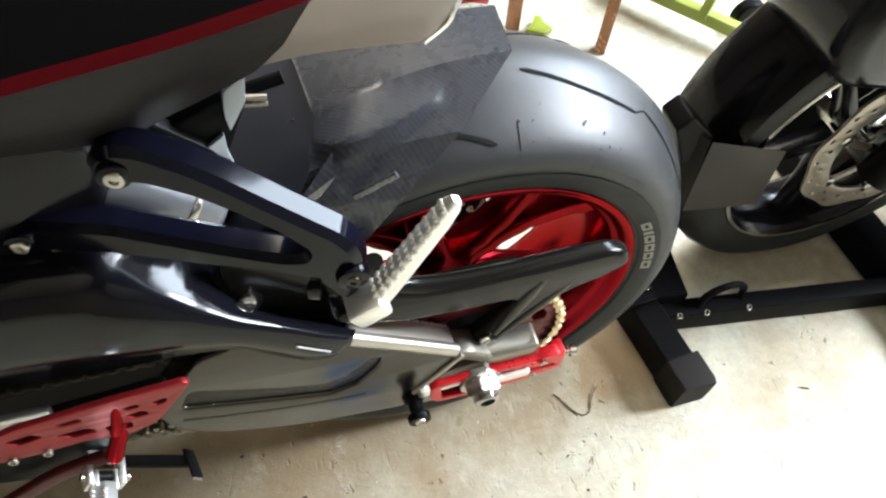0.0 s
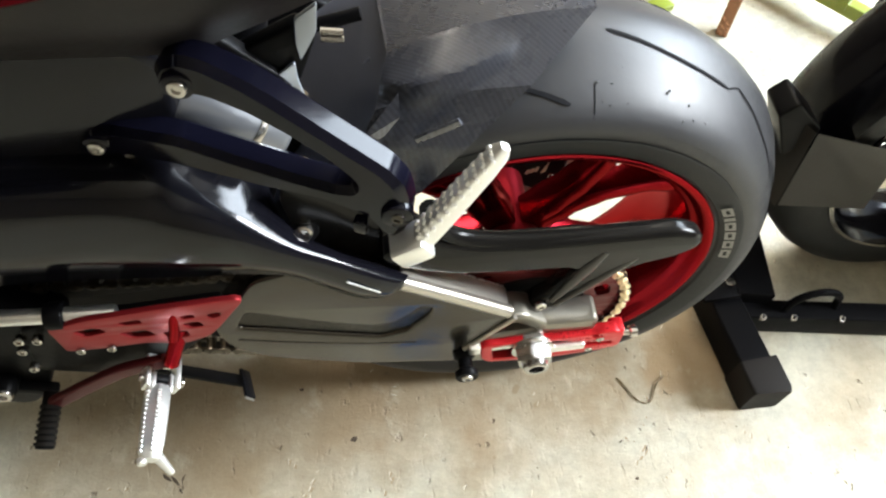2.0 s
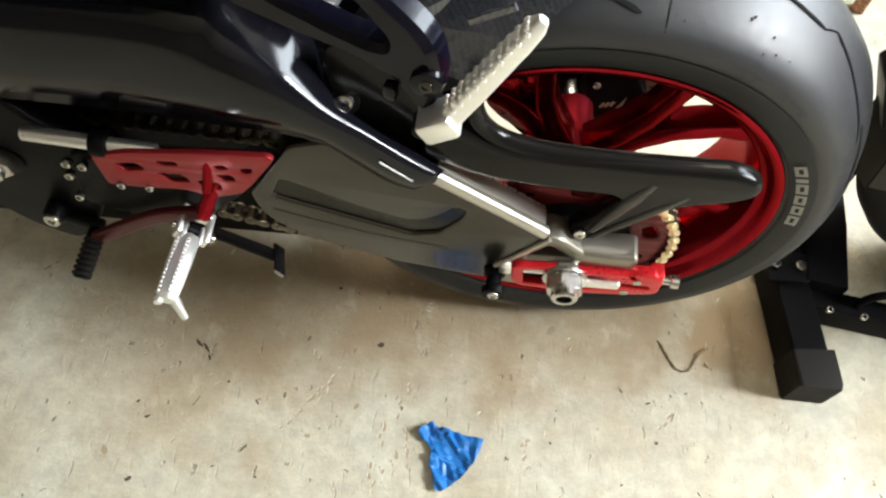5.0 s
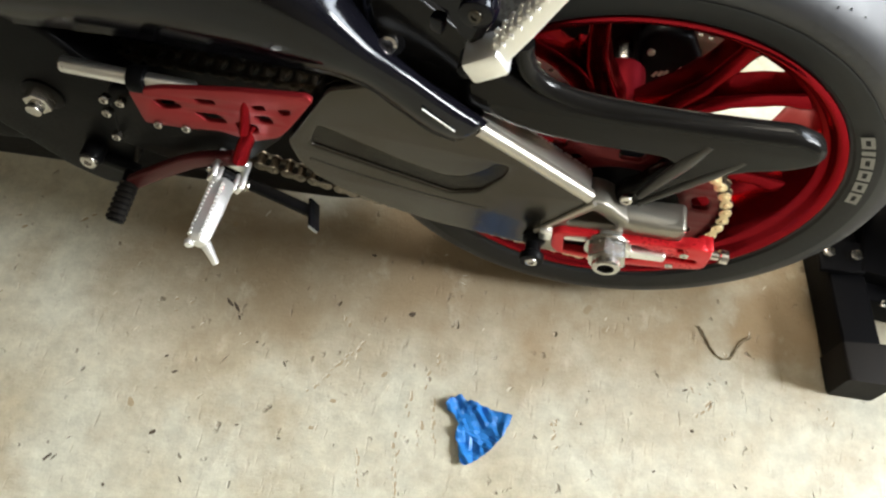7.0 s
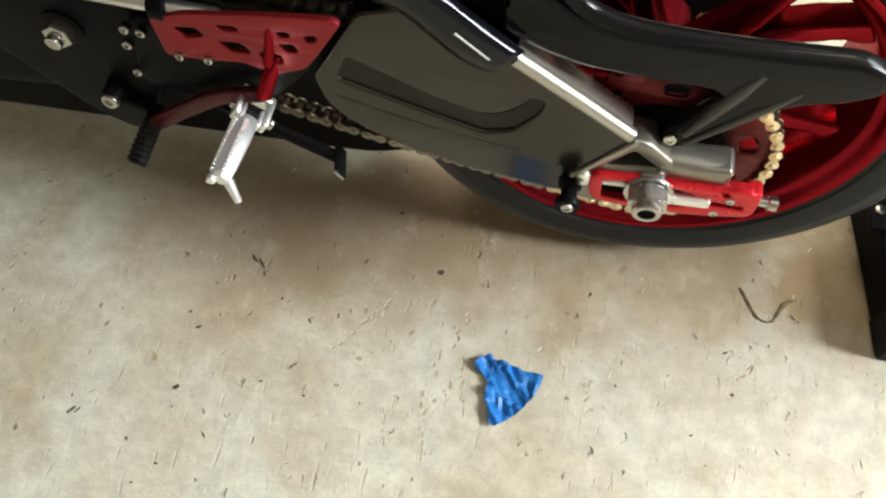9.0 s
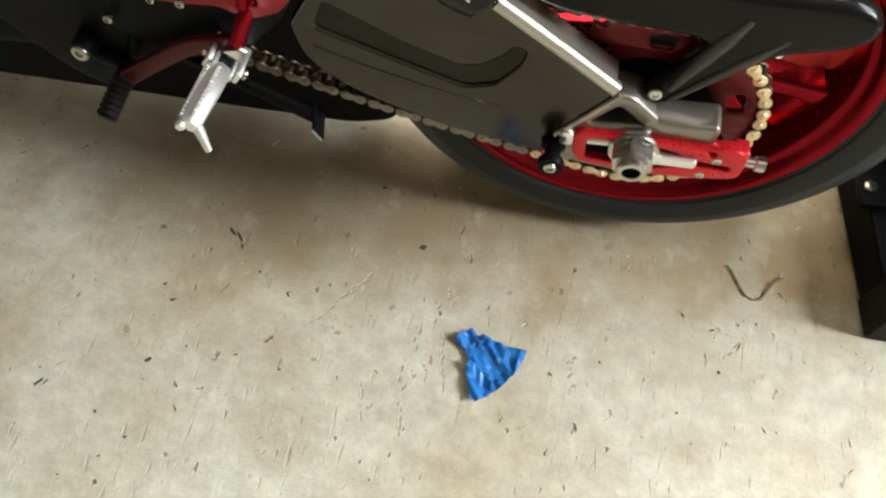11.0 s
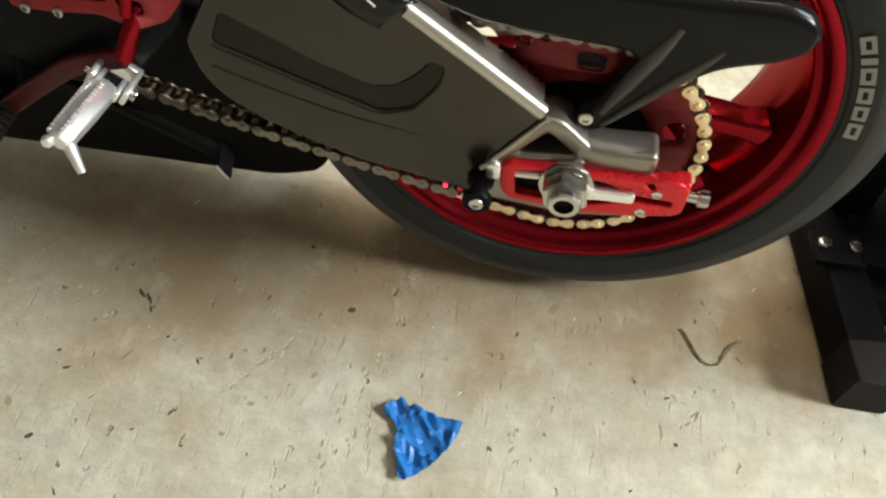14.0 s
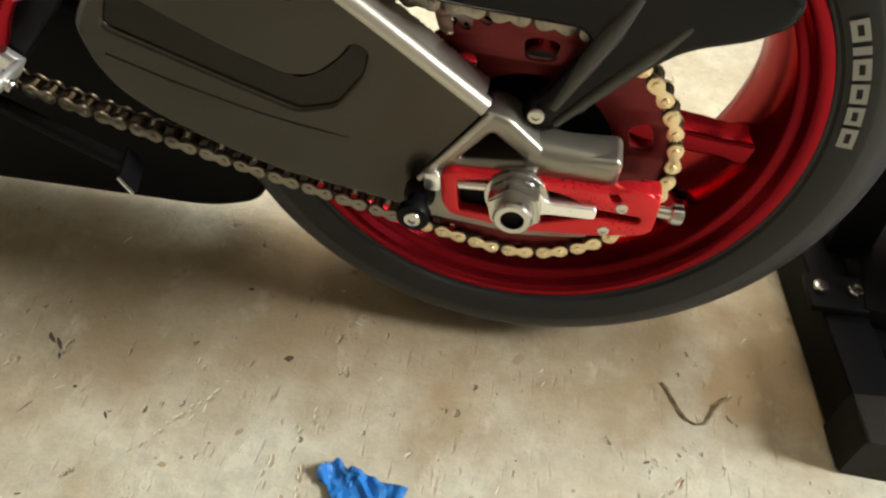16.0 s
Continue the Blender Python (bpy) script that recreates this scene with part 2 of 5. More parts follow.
PALE = material("pale_concrete_ridge", (0.66, 0.62, 0.50), 0.7, 0, 0, 0.2, 60, 300)
STAINSHADE = material("brown_stain_and_shade", (0.36, 0.285, 0.18), 0.7, 0, 0, 0.3, 60, 300)
RUST = material("rusty_wire", (0.17, 0.13, 0.07), 0.6, 0.3, 0, 0.5, 80, 400, 0.0002)
LETTER = material("raised_letter_grey", (0.30, 0.30, 0.29), 0.7, 0, 0, 0.25, 60, 300)
PLASTER = material("painted_wall", (0.17, 0.145, 0.11), 0.8, 0, 0, 0.06, 2, 120, 0.0005)
CEILMAT = material("white_ceiling", (0.48, 0.43, 0.36), 0.85, 0, 0, 0.05, 2, 120, 0.0005)
COPPER = material("brown_lacquered_leg", (0.30, 0.13, 0.06), 0.25, 0.5, 0.3, 0.25, 12, 150)
LIME = material("lime_green_paint", (0.26, 0.32, 0.03), 0.35, 0, 0.3, 0.15, 12, 150)
GREYPLATE = material("grey_steel_plate", (0.055, 0.05, 0.044), 0.5, 0.2, 0, 0.15, 10, 260, 0.0002, 0.08)
DISC = material("ground_disc_steel", (0.36, 0.32, 0.27), 0.38, 0.9, 0, 0.06, 12, 300, 0, 0.03)
AMBER = material("amber_lens", (0.7, 0.22, 0.02), 0.15, 0, 0.5, 0.1, 20, 200)

# ---- building helpers ----
PLACED = {}


def thing(name, at, label, category, group="", kind=""):
    o = new(name)
    o.empty_display_size = 0.05
    o.location = at
    PLACED[o] = Matrix.Translation(at)
    return tagged(o, label, category, group, kind)


def finish(me, mat, angle=32):
    me.materials.clear()
    me.materials.append(mat)
    me.polygons.foreach_set("use_smooth", [True] * len(me.polygons))
    me.set_sharp_from_angle(angle=radians(angle))
    return me


def part(name, geo, mat, parent=None, label="", at=None, angle=32, kind="", category=""):
    """One mesh object; its vertices are in world metres unless a pose is given."""
    if isinstance(geo, bmesh.types.BMesh):
        me = bpy.data.meshes.new(name)
        bmesh.ops.recalc_face_normals(geo, faces=geo.faces)
        geo.to_mesh(me)
        geo.free()
    else:
        me = geo
    if not me.materials:
        finish(me, mat, angle)
    o = new(name, me)
    m = at or Matrix.Identity(4)
    PLACED[o] = m
    if parent is not None:
        o.parent = parent
        o.matrix_basis = PLACED[parent].inverted() @ m
    else:
        o.matrix_basis = m
    return tagged(o, label, category, "", kind)


def join(*bms):
    out = bmesh.new()
    for b in bms:
        me = bpy.data.meshes.new("tmp")
        b.to_mesh(me)
        b.free()
        out.from_mesh(me)
        bpy.data.meshes.remove(me)
    return out


def box(sx, sy, sz, m=None, bevel=0.0, seg=2):
    bm = bmesh.new()
    bmesh.ops.create_cube(bm, size=1.0, matrix=Matrix.Diagonal((sx, sy, sz, 1)))
    if bevel:
        bmesh.ops.bevel(bm, geom=bm.edges[:], offset=bevel, segments=seg, affect="EDGES", profile=0.5)
    if m:
        bm.transform(m)
    return bm


def outline(pts, holes=(), thick=0.01, bevel=0.001, res=2):
    """A flat plate with holes in the XY plane, its edges rounded, as a bmesh."""
    cu = bpy.data.curves.new("tmp", "CURVE")
    cu.dimensions, cu.fill_mode = "2D", "BOTH"
    cu.extrude, cu.bevel_depth, cu.bevel_resolution, cu.offset = max(0.0, thick / 2 - bevel), bevel, res, -bevel
    for ring in (pts, *holes):
        sp = cu.splines.new("POLY")
        sp.points.add(len(ring) - 1)
        for p, (a, b) in zip(sp.points, ring):
            p.co = (a, b, 0, 1)
        sp.use_cyclic_u = True
    ob = bpy.data.objects.new("tmp", cu)
    me = bpy.data.meshes.new_from_object(ob)
    bpy.data.objects.remove(ob)
    bpy.data.curves.remove(cu)
    bm = bmesh.new()
    bm.from_mesh(me)
    bpy.data.meshes.remove(me)
    bmesh.ops.remove_doubles(bm, verts=bm.verts[:], dist=1e-5)
    return bm


def rounded(pts, r=0.006, n=4):
    """The ring with its corners rounded."""
    out = []
    k = len(pts)
    for i in range(k):
        p, a, b = Vector(pts[i]), Vector(pts[i - 1]), Vector(pts[(i + 1) % k])
        da, db = (a - p), (b - p)
        q = min(r, da.length * 0.45, db.length * 0.45)
        s, e = p + da.normalized() * q, p + db.normalized() * q
        for j in range(n + 1):
            u = j / n
            out.append(tuple(s * (1 - u) ** 2 + p * 2 * u * (1 - u) + e * u * u))
    return out


def slab(pts, y0, y1, holes=(), bevel=0.002, r=0.005, res=2, hr=0.004):
    """A plate standing in the xz plane from y0 to y1."""
    bm = outline(rounded(pts, r), [rounded(h, hr) for h in holes], abs(y1 - y0), bevel, res)
    bm.transform(Matrix.Translation((0, (y0 + y1) / 2, 0)) @ Matrix.Rotation(radians(90), 4, "X"))
    return bm


def ring_pts(cx, cy, r, n=20, start=0.0):
    return [(cx + r * math.cos(start + 2 * math.pi * i / n), cy + r * math.sin(start + 2 * math.pi * i / n)) for i in range(n)]


def plane_plate(ring, holes, normal, thick, bevel=0.002, r=0.006, hr=0.004):
    """A plate whose front face holds the given ring of places and looks along normal."""
    z = Vector(normal).normalized()
    x = (Vector((1, 0, 0)) - z * z.x).normalized()
    m = Matrix((x, z.cross(x), z)).transposed().to_4x4()
    m.translation = Vector(ring[0])
    inv = m.inverted()
    flat = lambda ps: [tuple((inv @ Vector(p)).xy) for p in ps]
    bm = outline(rounded(flat(ring), r), [rounded(flat(h), hr) for h in holes], thick, bevel, 2)
    bm.transform(m @ Matrix.Translation((0, 0, -thick / 2)))
    return bm


def chamfered(ring, normal, thick, edge, r):
    """As plane_plate, with flat chamfers in place of rounded edges."""
    z = Vector(normal).normalized()
    x = (Vector((1, 0, 0)) - z * z.x).normalized()
    m = Matrix((x, z.cross(x), z)).transposed().to_4x4()
    m.translation = Vector(ring[0])
    inv = m.inverted()
    bm = outline(rounded([tuple((inv @ Vector(p)).xy) for p in ring], r), (), thick, edge, 0)
    bm.transform(m @ Matrix.Translation((0, 0, -thick / 2)))
    return bm


def lathe(profile, n=96, a0=0.0, a1=360.0, closed=False, centre=(0, 0, 0)):
    """Turn (radius, y) pairs round the y axis; the angle runs from straight up towards +x."""
    bm = bmesh.new()
    full = abs(a1 - a0) >= 359.9
    rows = []
    for i in range(n if full else n + 1):
        a = radians(a0 + (a1 - a0) * i / n)
        rows.append([bm.verts.new((centre[0] + r * math.sin(a), centre[1] + y, centre[2] + r * math.cos(a))) for r, y in profile])
    for i in range(n):
        p, q = rows[i], rows[(i + 1) % len(rows)]
        for j in range(len(profile) - (0 if closed else 1)):
            k = (j + 1) % len(profile)
            bm.faces.new((p[j], p[k], q[k], q[j]))
    return bm


def sweep(path, section, scales=None, up=(0, 0, 1), cap=True, flat=None):
    """Carry a closed 2D section along a path; the section's first axis lies across, the second along up."""
    path = [Vector(p) for p in path]
    bm = bmesh.new()
    rows = []
    u0 = Vector(up)
    for i, p in enumerate(path):
        d = (path[min(i + 1, len(path) - 1)] - path[max(i - 1, 0)]).normalized()
        side = d.cross(u0)
        side = side.normalized() if side.length > 1e-6 else Vector((1, 0, 0))
        v = side.cross(d)
        s = scales[i] if scales else 1.0
        sx, sy = s if isinstance(s, tuple) else (s, s)
        rows.append([bm.verts.new(p + side * (a * sx) + v * (b * sy)) for a, b in section])
    m = len(section)
    for p, q in zip(rows, rows[1:]):
        for j in range(m):
            bm.faces.new((p[j], p[(j + 1) % m], q[(j + 1) % m], q[j]))
    if cap:
        bm.faces.new(rows[0][::-1])
        bm.faces.new(rows[-1])
    return bm


def disc_section(r, n=12):
    return [(r * math.cos(2 * math.pi * i / n), r * math.sin(2 * math.pi * i / n)) for i in range(n)]


def rect_section(w, h, r=0.003, n=3):
    return rounded([(-w / 2, -h / 2), (w / 2, -h / 2), (w / 2, h / 2), (-w / 2, h / 2)], r, n)


def smooth_path(pts, n=8):
    """A Catmull-Rom curve through the points."""
    P = [Vector(p) for p in pts]
    P = [P[0] * 2 - P[1], *P, P[-1] * 2 - P[-2]]
    out = []
    for i in range(1, len(P) - 2):
        for j in range(n):
            t = j / n
            a, b, c, d = P[i - 1:i + 3]
            out.append(0.5 * (2 * b + (c - a) * t + (2 * a - 5 * b + 4 * c - d) * t * t + (3 * b - a - 3 * c + d) * t ** 3))
    out.append(P[-2])
    return out


def rod(a, b, r, n=14, bevel=0.0):
    a, b = Vector(a), Vector(b)
    d = b - a
    m = Matrix.Translation((a + b) / 2) @ d.to_track_quat("Z", "Y").to_matrix().to_4x4()
    bm = bmesh.new()
    bmesh.ops.create_cone(bm, cap_ends=True, segments=n, radius1=r, radius2=r, depth=d.length)
    if bevel:
        bmesh.ops.bevel(bm, geom=[e for e in bm.edges if len(e.link_faces) == 2 and any(len(f.verts) > 4 for f in e.link_faces)],
                        offset=bevel, segments=2, affect="EDGES", profile=0.5)
    bm.transform(m)
    return bm


def socket_bolt(name, at, way, r, h, parent, mat=None, label="socket-head steel bolt"):
    """A button-head bolt with a hexagon socket, its head standing h proud along way."""
    prof = [(0.0001, h * 0.45), (r * 0.45, h * 0.45), (r * 0.47, h * 0.97), (r * 0.62, h), (r * 0.9, h * 0.8), (r, h * 0.35), (r, -h * 0.6)]
    bm = bmesh.new()
    rows = []
    for i in range(18):
        a = 2 * math.pi * i / 18
        rows.append([bm.verts.new((q * math.cos(a), q * math.sin(a), z)) for q, z in prof])
    for i in range(18):
        p, q = rows[i], rows[(i + 1) % 18]
        for j in range(len(prof) - 1):
            bm.faces.new((p[j], p[j + 1], q[j + 1], q[j]))
    bm.transform(Matrix.Translation(at) @ Vector(way).to_track_quat("Z", "Y").to_matrix().to_4x4())
    return part(name, bm, mat or STEEL, parent, label)

# ---- the garage ----
def garage():
    bm = bmesh.new()
    bmesh.ops.create_grid(bm, x_segments=40, y_segments=40, size=60)
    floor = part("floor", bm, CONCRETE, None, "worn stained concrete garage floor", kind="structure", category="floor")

    def wall(name, x0, x1, y0, y1, z0, z1, label):
        part(name, box(x1 - x0, y1 - y0, z1 - z0, Matrix.Translation(((x0 + x1) / 2, (y0 + y1) / 2, (z0 + z1) / 2)), 0.004, 1),
             PLASTER, None, label, kind="structure", category="wall")

    wall("wall_west", -3.15, -3.0, -3.0, 2.6, 0, 3.0, "plain painted garage wall")
    wall("wall_south", -3.15, 2.85, -3.15, -3.0, 0, 3.0, "plain painted garage wall")
    wall("wall_north", -3.15, 0.7, 2.6, 2.75, 0, 3.0, "plain painted garage wall")
    wall("wall_north_sill", 0.7, 2.5, 2.6, 2.75, 0, 1.3, "painted wall under the window opening")
    wall("wall_north_header", 0.7, 2.5, 2.6, 2.75, 2.15, 3.0, "painted wall over the window opening")
    wall("wall_north_end", 2.5, 2.85, 2.6, 2.75, 0, 3.0, "plain painted garage wall")
    wall("wall_east_south", 2.7, 2.85, -3.0, -1.0, 0, 3.0, "painted wall beside the garage door")
    wall("wall_east_north", 2.7, 2.85, 1.9, 2.6, 0, 3.0, "painted wall beside the garage door")
    wall("wall_east_header", 2.7, 2.85, -1.0, 1.9, 2.8, 3.0, "painted wall over the garage door")
    part("ceiling", box(6.0, 5.9, 0.1, Matrix.Translation((-0.15, -0.2, 3.05))), CEILMAT, None, "plain white ceiling", kind="structure", category="ceiling")


garage()


# ---- tyres and wheels ----
ZC = 0.324
TYRE = [(.226, -.080), (.231, -.0865), (.240, -.0895), (.252, -.0925), (.262, -.0945), (.270, -.0945), (.277, -.0925), (.284, -.088),
        (.292, -.079), (.301, -.065), (.309, -.048), (.3155, -.033), (.321, -.016), (.3235, 0)]
TYRE_FULL = TYRE + [(r, -y) for r, y in TYRE[::-1][1:]]


def tread_radius(y):
    pts = TYRE[6:]
    y = -abs(y)
    for (r0, y0), (r1, y1) in zip(pts, pts[1:]):
        if y0 <= y <= y1:
            return r0 + (r1 - r0) * (y - y0) / (y1 - y0)
    return pts[0][0]


def on_tread(angle, y, lift=0.0):
    r = tread_radius(y) + lift
    return Vector((r * math.sin(radians(angle)), y, ZC + r * math.cos(radians(angle))))


def sidewall(angle, r, lift=0.0):
    y = TYRE[0][1]
    for (r0, y0), (r1, y1) in zip(TYRE[:7], TYRE[1:7]):
        if r0 <= r <= r1:
            y = y0 + (y1 - y0) * (r - r0) / (r1 - r0)
    return Vector((r * math.sin(radians(angle)), y - lift, ZC + r * math.cos(radians(angle))))


def ribbon(pts, width, normal_at):
    """A narrow strip along points that already lie on a surface."""
    bm = bmesh.new()
    rows = []
    for i, p in enumerate(pts):
        d = (pts[min(i + 1, len(pts) - 1)] - pts[max(i - 1, 0)]).normalized()
        s = d.cross(normal_at(p)).normalized() * width * (0.55 if i in (0, len(pts) - 1) else 1.0) / 2
        rows.append((bm.verts.new(p - s), bm.verts.new(p + s)))
    for (a, b), (c, d) in zip(rows, rows[1:]):
        bm.faces.new((a, b, d, c))
    return bm


bike = thing("motorcycle", (0, 0, 0), "black and grey sport motorcycle with red wheels on a garage floor", "motorcycle")


def rear_wheel():
    tyre = part("tyre", lathe(TYRE_FULL, 128, centre=(0, 0, ZC)), RUBBER, bike, "wide black road tyre with scuffed tread", angle=60)
    # tread grooves: long sweeping ribbons with painted shade, repeated round the tyre and mirrored
    long_cut = [(9.5, -.017), (15.5, -.024), (22, -.032), (29, -.037), (36, -.040)]
    jog = [(36, -.040), (37.5, -.036), (39.2, -.033)]
    low_cut = [(39.2, -.033), (45, -.042), (50, -.051), (56, -.060), (62, -.070)]
    short_cut = [(-12, -.056), (-4, -.069), (2.2, -.081)]
    axis = Vector((0, 0, ZC))
    out = lambda p: Vector((p.x, p.y * 1.2, p.z - ZC)).normalized()
    for k in range(5):
        for side in (1, -1):
            off = 72 * k + (36 if side < 0 else 0)
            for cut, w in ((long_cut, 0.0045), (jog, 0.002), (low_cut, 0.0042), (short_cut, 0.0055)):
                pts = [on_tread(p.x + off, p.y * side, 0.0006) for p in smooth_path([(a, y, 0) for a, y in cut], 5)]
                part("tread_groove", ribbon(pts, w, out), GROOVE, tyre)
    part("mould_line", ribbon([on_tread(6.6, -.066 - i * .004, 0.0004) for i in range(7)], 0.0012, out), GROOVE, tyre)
    # rubber crumbs and scuffs stuck to the tread
    rng = random.Random(4)
    spots = [(7, -.065, 2.0), (9.7, -.065, 1.5), (20.7, -.066, 2.4), (25.8, -.071, 2.0), (9.5, -.081, 1.1), (25, -.084, 1.4), (27.4, -.081, 1.4), (21.2, -.064, 1.8)]
    spots += [(rng.uniform(-5, 70), rng.uniform(-.086, -.02), rng.uniform(0.5, 1.0)) for _ in range(12)]
    bm = bmesh.new()
    for a, y, s in spots:
        c = on_tread(a, y, 0.0003)
        n = out(c)
        q = n.to_track_quat("Z", "Y").to_matrix()
        ring = []
        for i in range(7):
            t = 2 * math.pi * i / 7
            rr = s * 0.001 * rng.uniform(0.5, 1.3)
            ring.append(bm.verts.new(c + q @ Vector((rr * math.cos(t), rr * math.sin(t) * 0.8, 0.0002))))
        top = bm.verts.new(c + n * 0.0012)
        for i in range(7):
            bm.faces.new((ring[i], ring[(i + 1) % 7], top))
    part("rubber_crumbs", bm, WALLRUB, tyre, "black rubber crumbs stuck to the tread", kind="stuff")
    # moulded ring and letter-sized blocks on the sidewall
    part("sidewall_band", lathe([(.2335, -.0885), (.236, -.0912), (.2585, -.0962), (.2605, -.0955)], 128, centre=(0, 0, ZC)), WALLRUB, tyre)
    for mid, wd in ((60.9, 4.2), (64.8, 1.6), (68.5, 4.2), (73.4, 4.0), (78.1, 3.8), (82.9, 4.2)):
        bm = bmesh.new()
        grid = []
        for u in range(5):
            a = mid + wd * (u / 4 - 0.5)
            grid.append([bm.verts.new(sidewall(a, r, 0.0052)) for r in (.2400, .2438, .2478, .2515)])
        for u in range(4):
            for v in range(3):
                if not (wd > 3 and v == 1 and u in (1, 2)):
                    bm.faces.new((grid[u][v], grid[u + 1][v], grid[u + 1][v + 1], grid[u][v + 1]))
        part("raised_block", bm, LETTER, tyre, "pale raised block on the sidewall")
    for base, count, r0, r1 in ((22, 9, .2655, .2735), (140, 14, .243, .250), (215, 12, .262, .270), (290, 14, .243, .250)):
        bm = bmesh.new()
        for i in range(count):
            a = base + i * 2.4
            quad = [bm.verts.new(sidewall(a + d, r, 0.0008)) for d, r in ((0, r0), (1.5, r0), (1.5, r1), (0, r1))]
            bm.faces.new(quad)
        part("moulded_text_band", bm, RUBBER, tyre, "low moulded bars on the black sidewall")

    # rim: flange, lip, drop centre; five pairs of spokes that close at the rim
    rim_prof = [(.2225, -.0785), (.2285, -.0800), (.2305, -.0842), (.2300, -.0880), (.2265, -.0893), (.2225, -.0878), (.2185, -.0835), (.2160, -.0765),
                (.2130, -.0735), (.2095, -.0725), (.2070, -.069), (.2025, -.050), (.1985, -.040), (.1965, 0), (.1985, .040), (.2025, .050),
                (.2070, .069), (.2095, .0725), (.2160, .0765), (.2185, .0835), (.2265, .0893), (.2305, .0842), (.2225, .0785), (.2050, .055), (.2020, 0), (.2050, -.055)]
    rim = part("rim", lathe(rim_prof, 128, closed=True, centre=(0, 0, ZC)), RED, bike, "candy red painted alloy rim", angle=50)
    part("hub", lathe([(.020, -.058), (.040, -.058), (.043, -.052), (.036, -.03), (.031, 0), (.028, .03), (.028, .06), (.020, .062)], 48, closed=True, centre=(0, 0, ZC)), HUBRED, rim, "dark red wheel hub")
    ray = lambda r, a, y: Vector((r * math.sin(radians(a)), y, ZC + r * math.cos(radians(a))))
    for k in range(5):
        mid = 43 + 72 * k
        for side in (-1, 1):
            pts = [ray(.034, mid + side * 10, -.012), ray(.075, mid + side * 6.5, -.014), ray(.118, mid + side * 7.5, -.017), ray(.160, mid + side * 11, -.022), ray(.2075, mid + side * 14.5, -.030)]
            part("spoke", sweep(smooth_path(pts, 4), rect_section(.021, .036, .004), [(1.25, 1.1)] * 5 + [(1.15, 1.0)] * 4 + [(1.0, .95)] * 4 + [(.95, .9)] * 2 + [(1.2, 1.0)] * 2, up=(0, 1, 0)), RED, rim, angle=40)
        part("spoke_web", plane_plate([ray(.060, mid - 5, -.022), ray(.128, mid - 4.5, -.026), ray(.136, mid, -.0262), ray(.128, mid + 4.5, -.026), ray(.060, mid + 5, -.022)], [], (0, -1, 0), .020, .002, .004), RED, rim)
    part("valve", rod((.165, -.02, ZC - .115), (.150, -.035, ZC - .102), .004), SATIN, rim)
    # right-hand disc and caliper seen through the wheel
    holes = [ring_pts(r * math.cos(radians(a)), r * math.sin(radians(a)), .0035, 8) for r, st in ((.102, 0), (.112, 9), (.091, 5)) for a in range(st, 360 + st, 18)]
    bm = outline(ring_pts(0, 0, .121, 72), [ring_pts(0, 0, .082, 48)] + holes, .005, .0005, 1)
    bm.transform(Matrix.Translation((0, .108, ZC)) @ Matrix.Rotation(radians(90), 4, "X"))
    part("brake_disc", bm, DISC, bike, "drilled steel rear brake disc")
    cal = part("brake_caliper", slab([(.012, .350), (.030, .372), (.072, .368), (.100, .318), (.096, .285), (.068, .252), (.038, .270), (.022, .305)], .088, .135, bevel=.006, r=.01), SATIN, bike, "black rear brake caliper")
    for i in range(3):
        part("pale_mark", box(.004, .0006, .010, pose(.044 + i * .006, .0868, .303 + i * .002, 0, 20, 0)), PALE, cal)
    part("pale_wedge", slab([(.0615, .298), (.0690, .301), (.0715, .322)], .0862, .0874, bevel=.0002, r=.0005), PALE, cal, "white printed wedge on the caliper")
    socket_bolt("bolt", (.030, .088, .340), (0, -1, 0), .006, .004, cal)
    socket_bolt("bolt", (.078, .088, .290), (0, -1, 0), .006, .004, cal)
    part("brake_hanger", slab([(-.118, .315), (-.085, .345), (-.03, .372), (.065, .376), (.115, .345), (.118, .25), (.10, .20), (.08, .175), (-.045, .185), (-.080, .225), (-.085, .265)], .114, .124, bevel=.003, r=.02), SATIN, bike, "black brake hanger plate")
    part("axle", rod((0, -.16, ZC - .003), (0, .13, ZC - .003), .0125), STEEL, bike)


rear_wheel()

# ---- sprocket and chain ----
CY = -.125
PITCH = .015875
RS = 46 * PITCH / (2 * math.pi)
FRONT = Vector((-.66, .43))
RF = 16 * PITCH / (2 * math.pi)


def sprocket_mesh(teeth, r, holes, thick):
    pts = []
    for i in range(teeth):
        for f, q in ((0, r - .0045), (.25, r - .002), (.40, r + .0035), (.60, r + .0035), (.75, r - .002)):
            a = 2 * math.pi * (i + f) / teeth
            pts.append((q * math.cos(a), q * math.sin(a)))
    return outline(pts, holes, thick, .0006, 1)


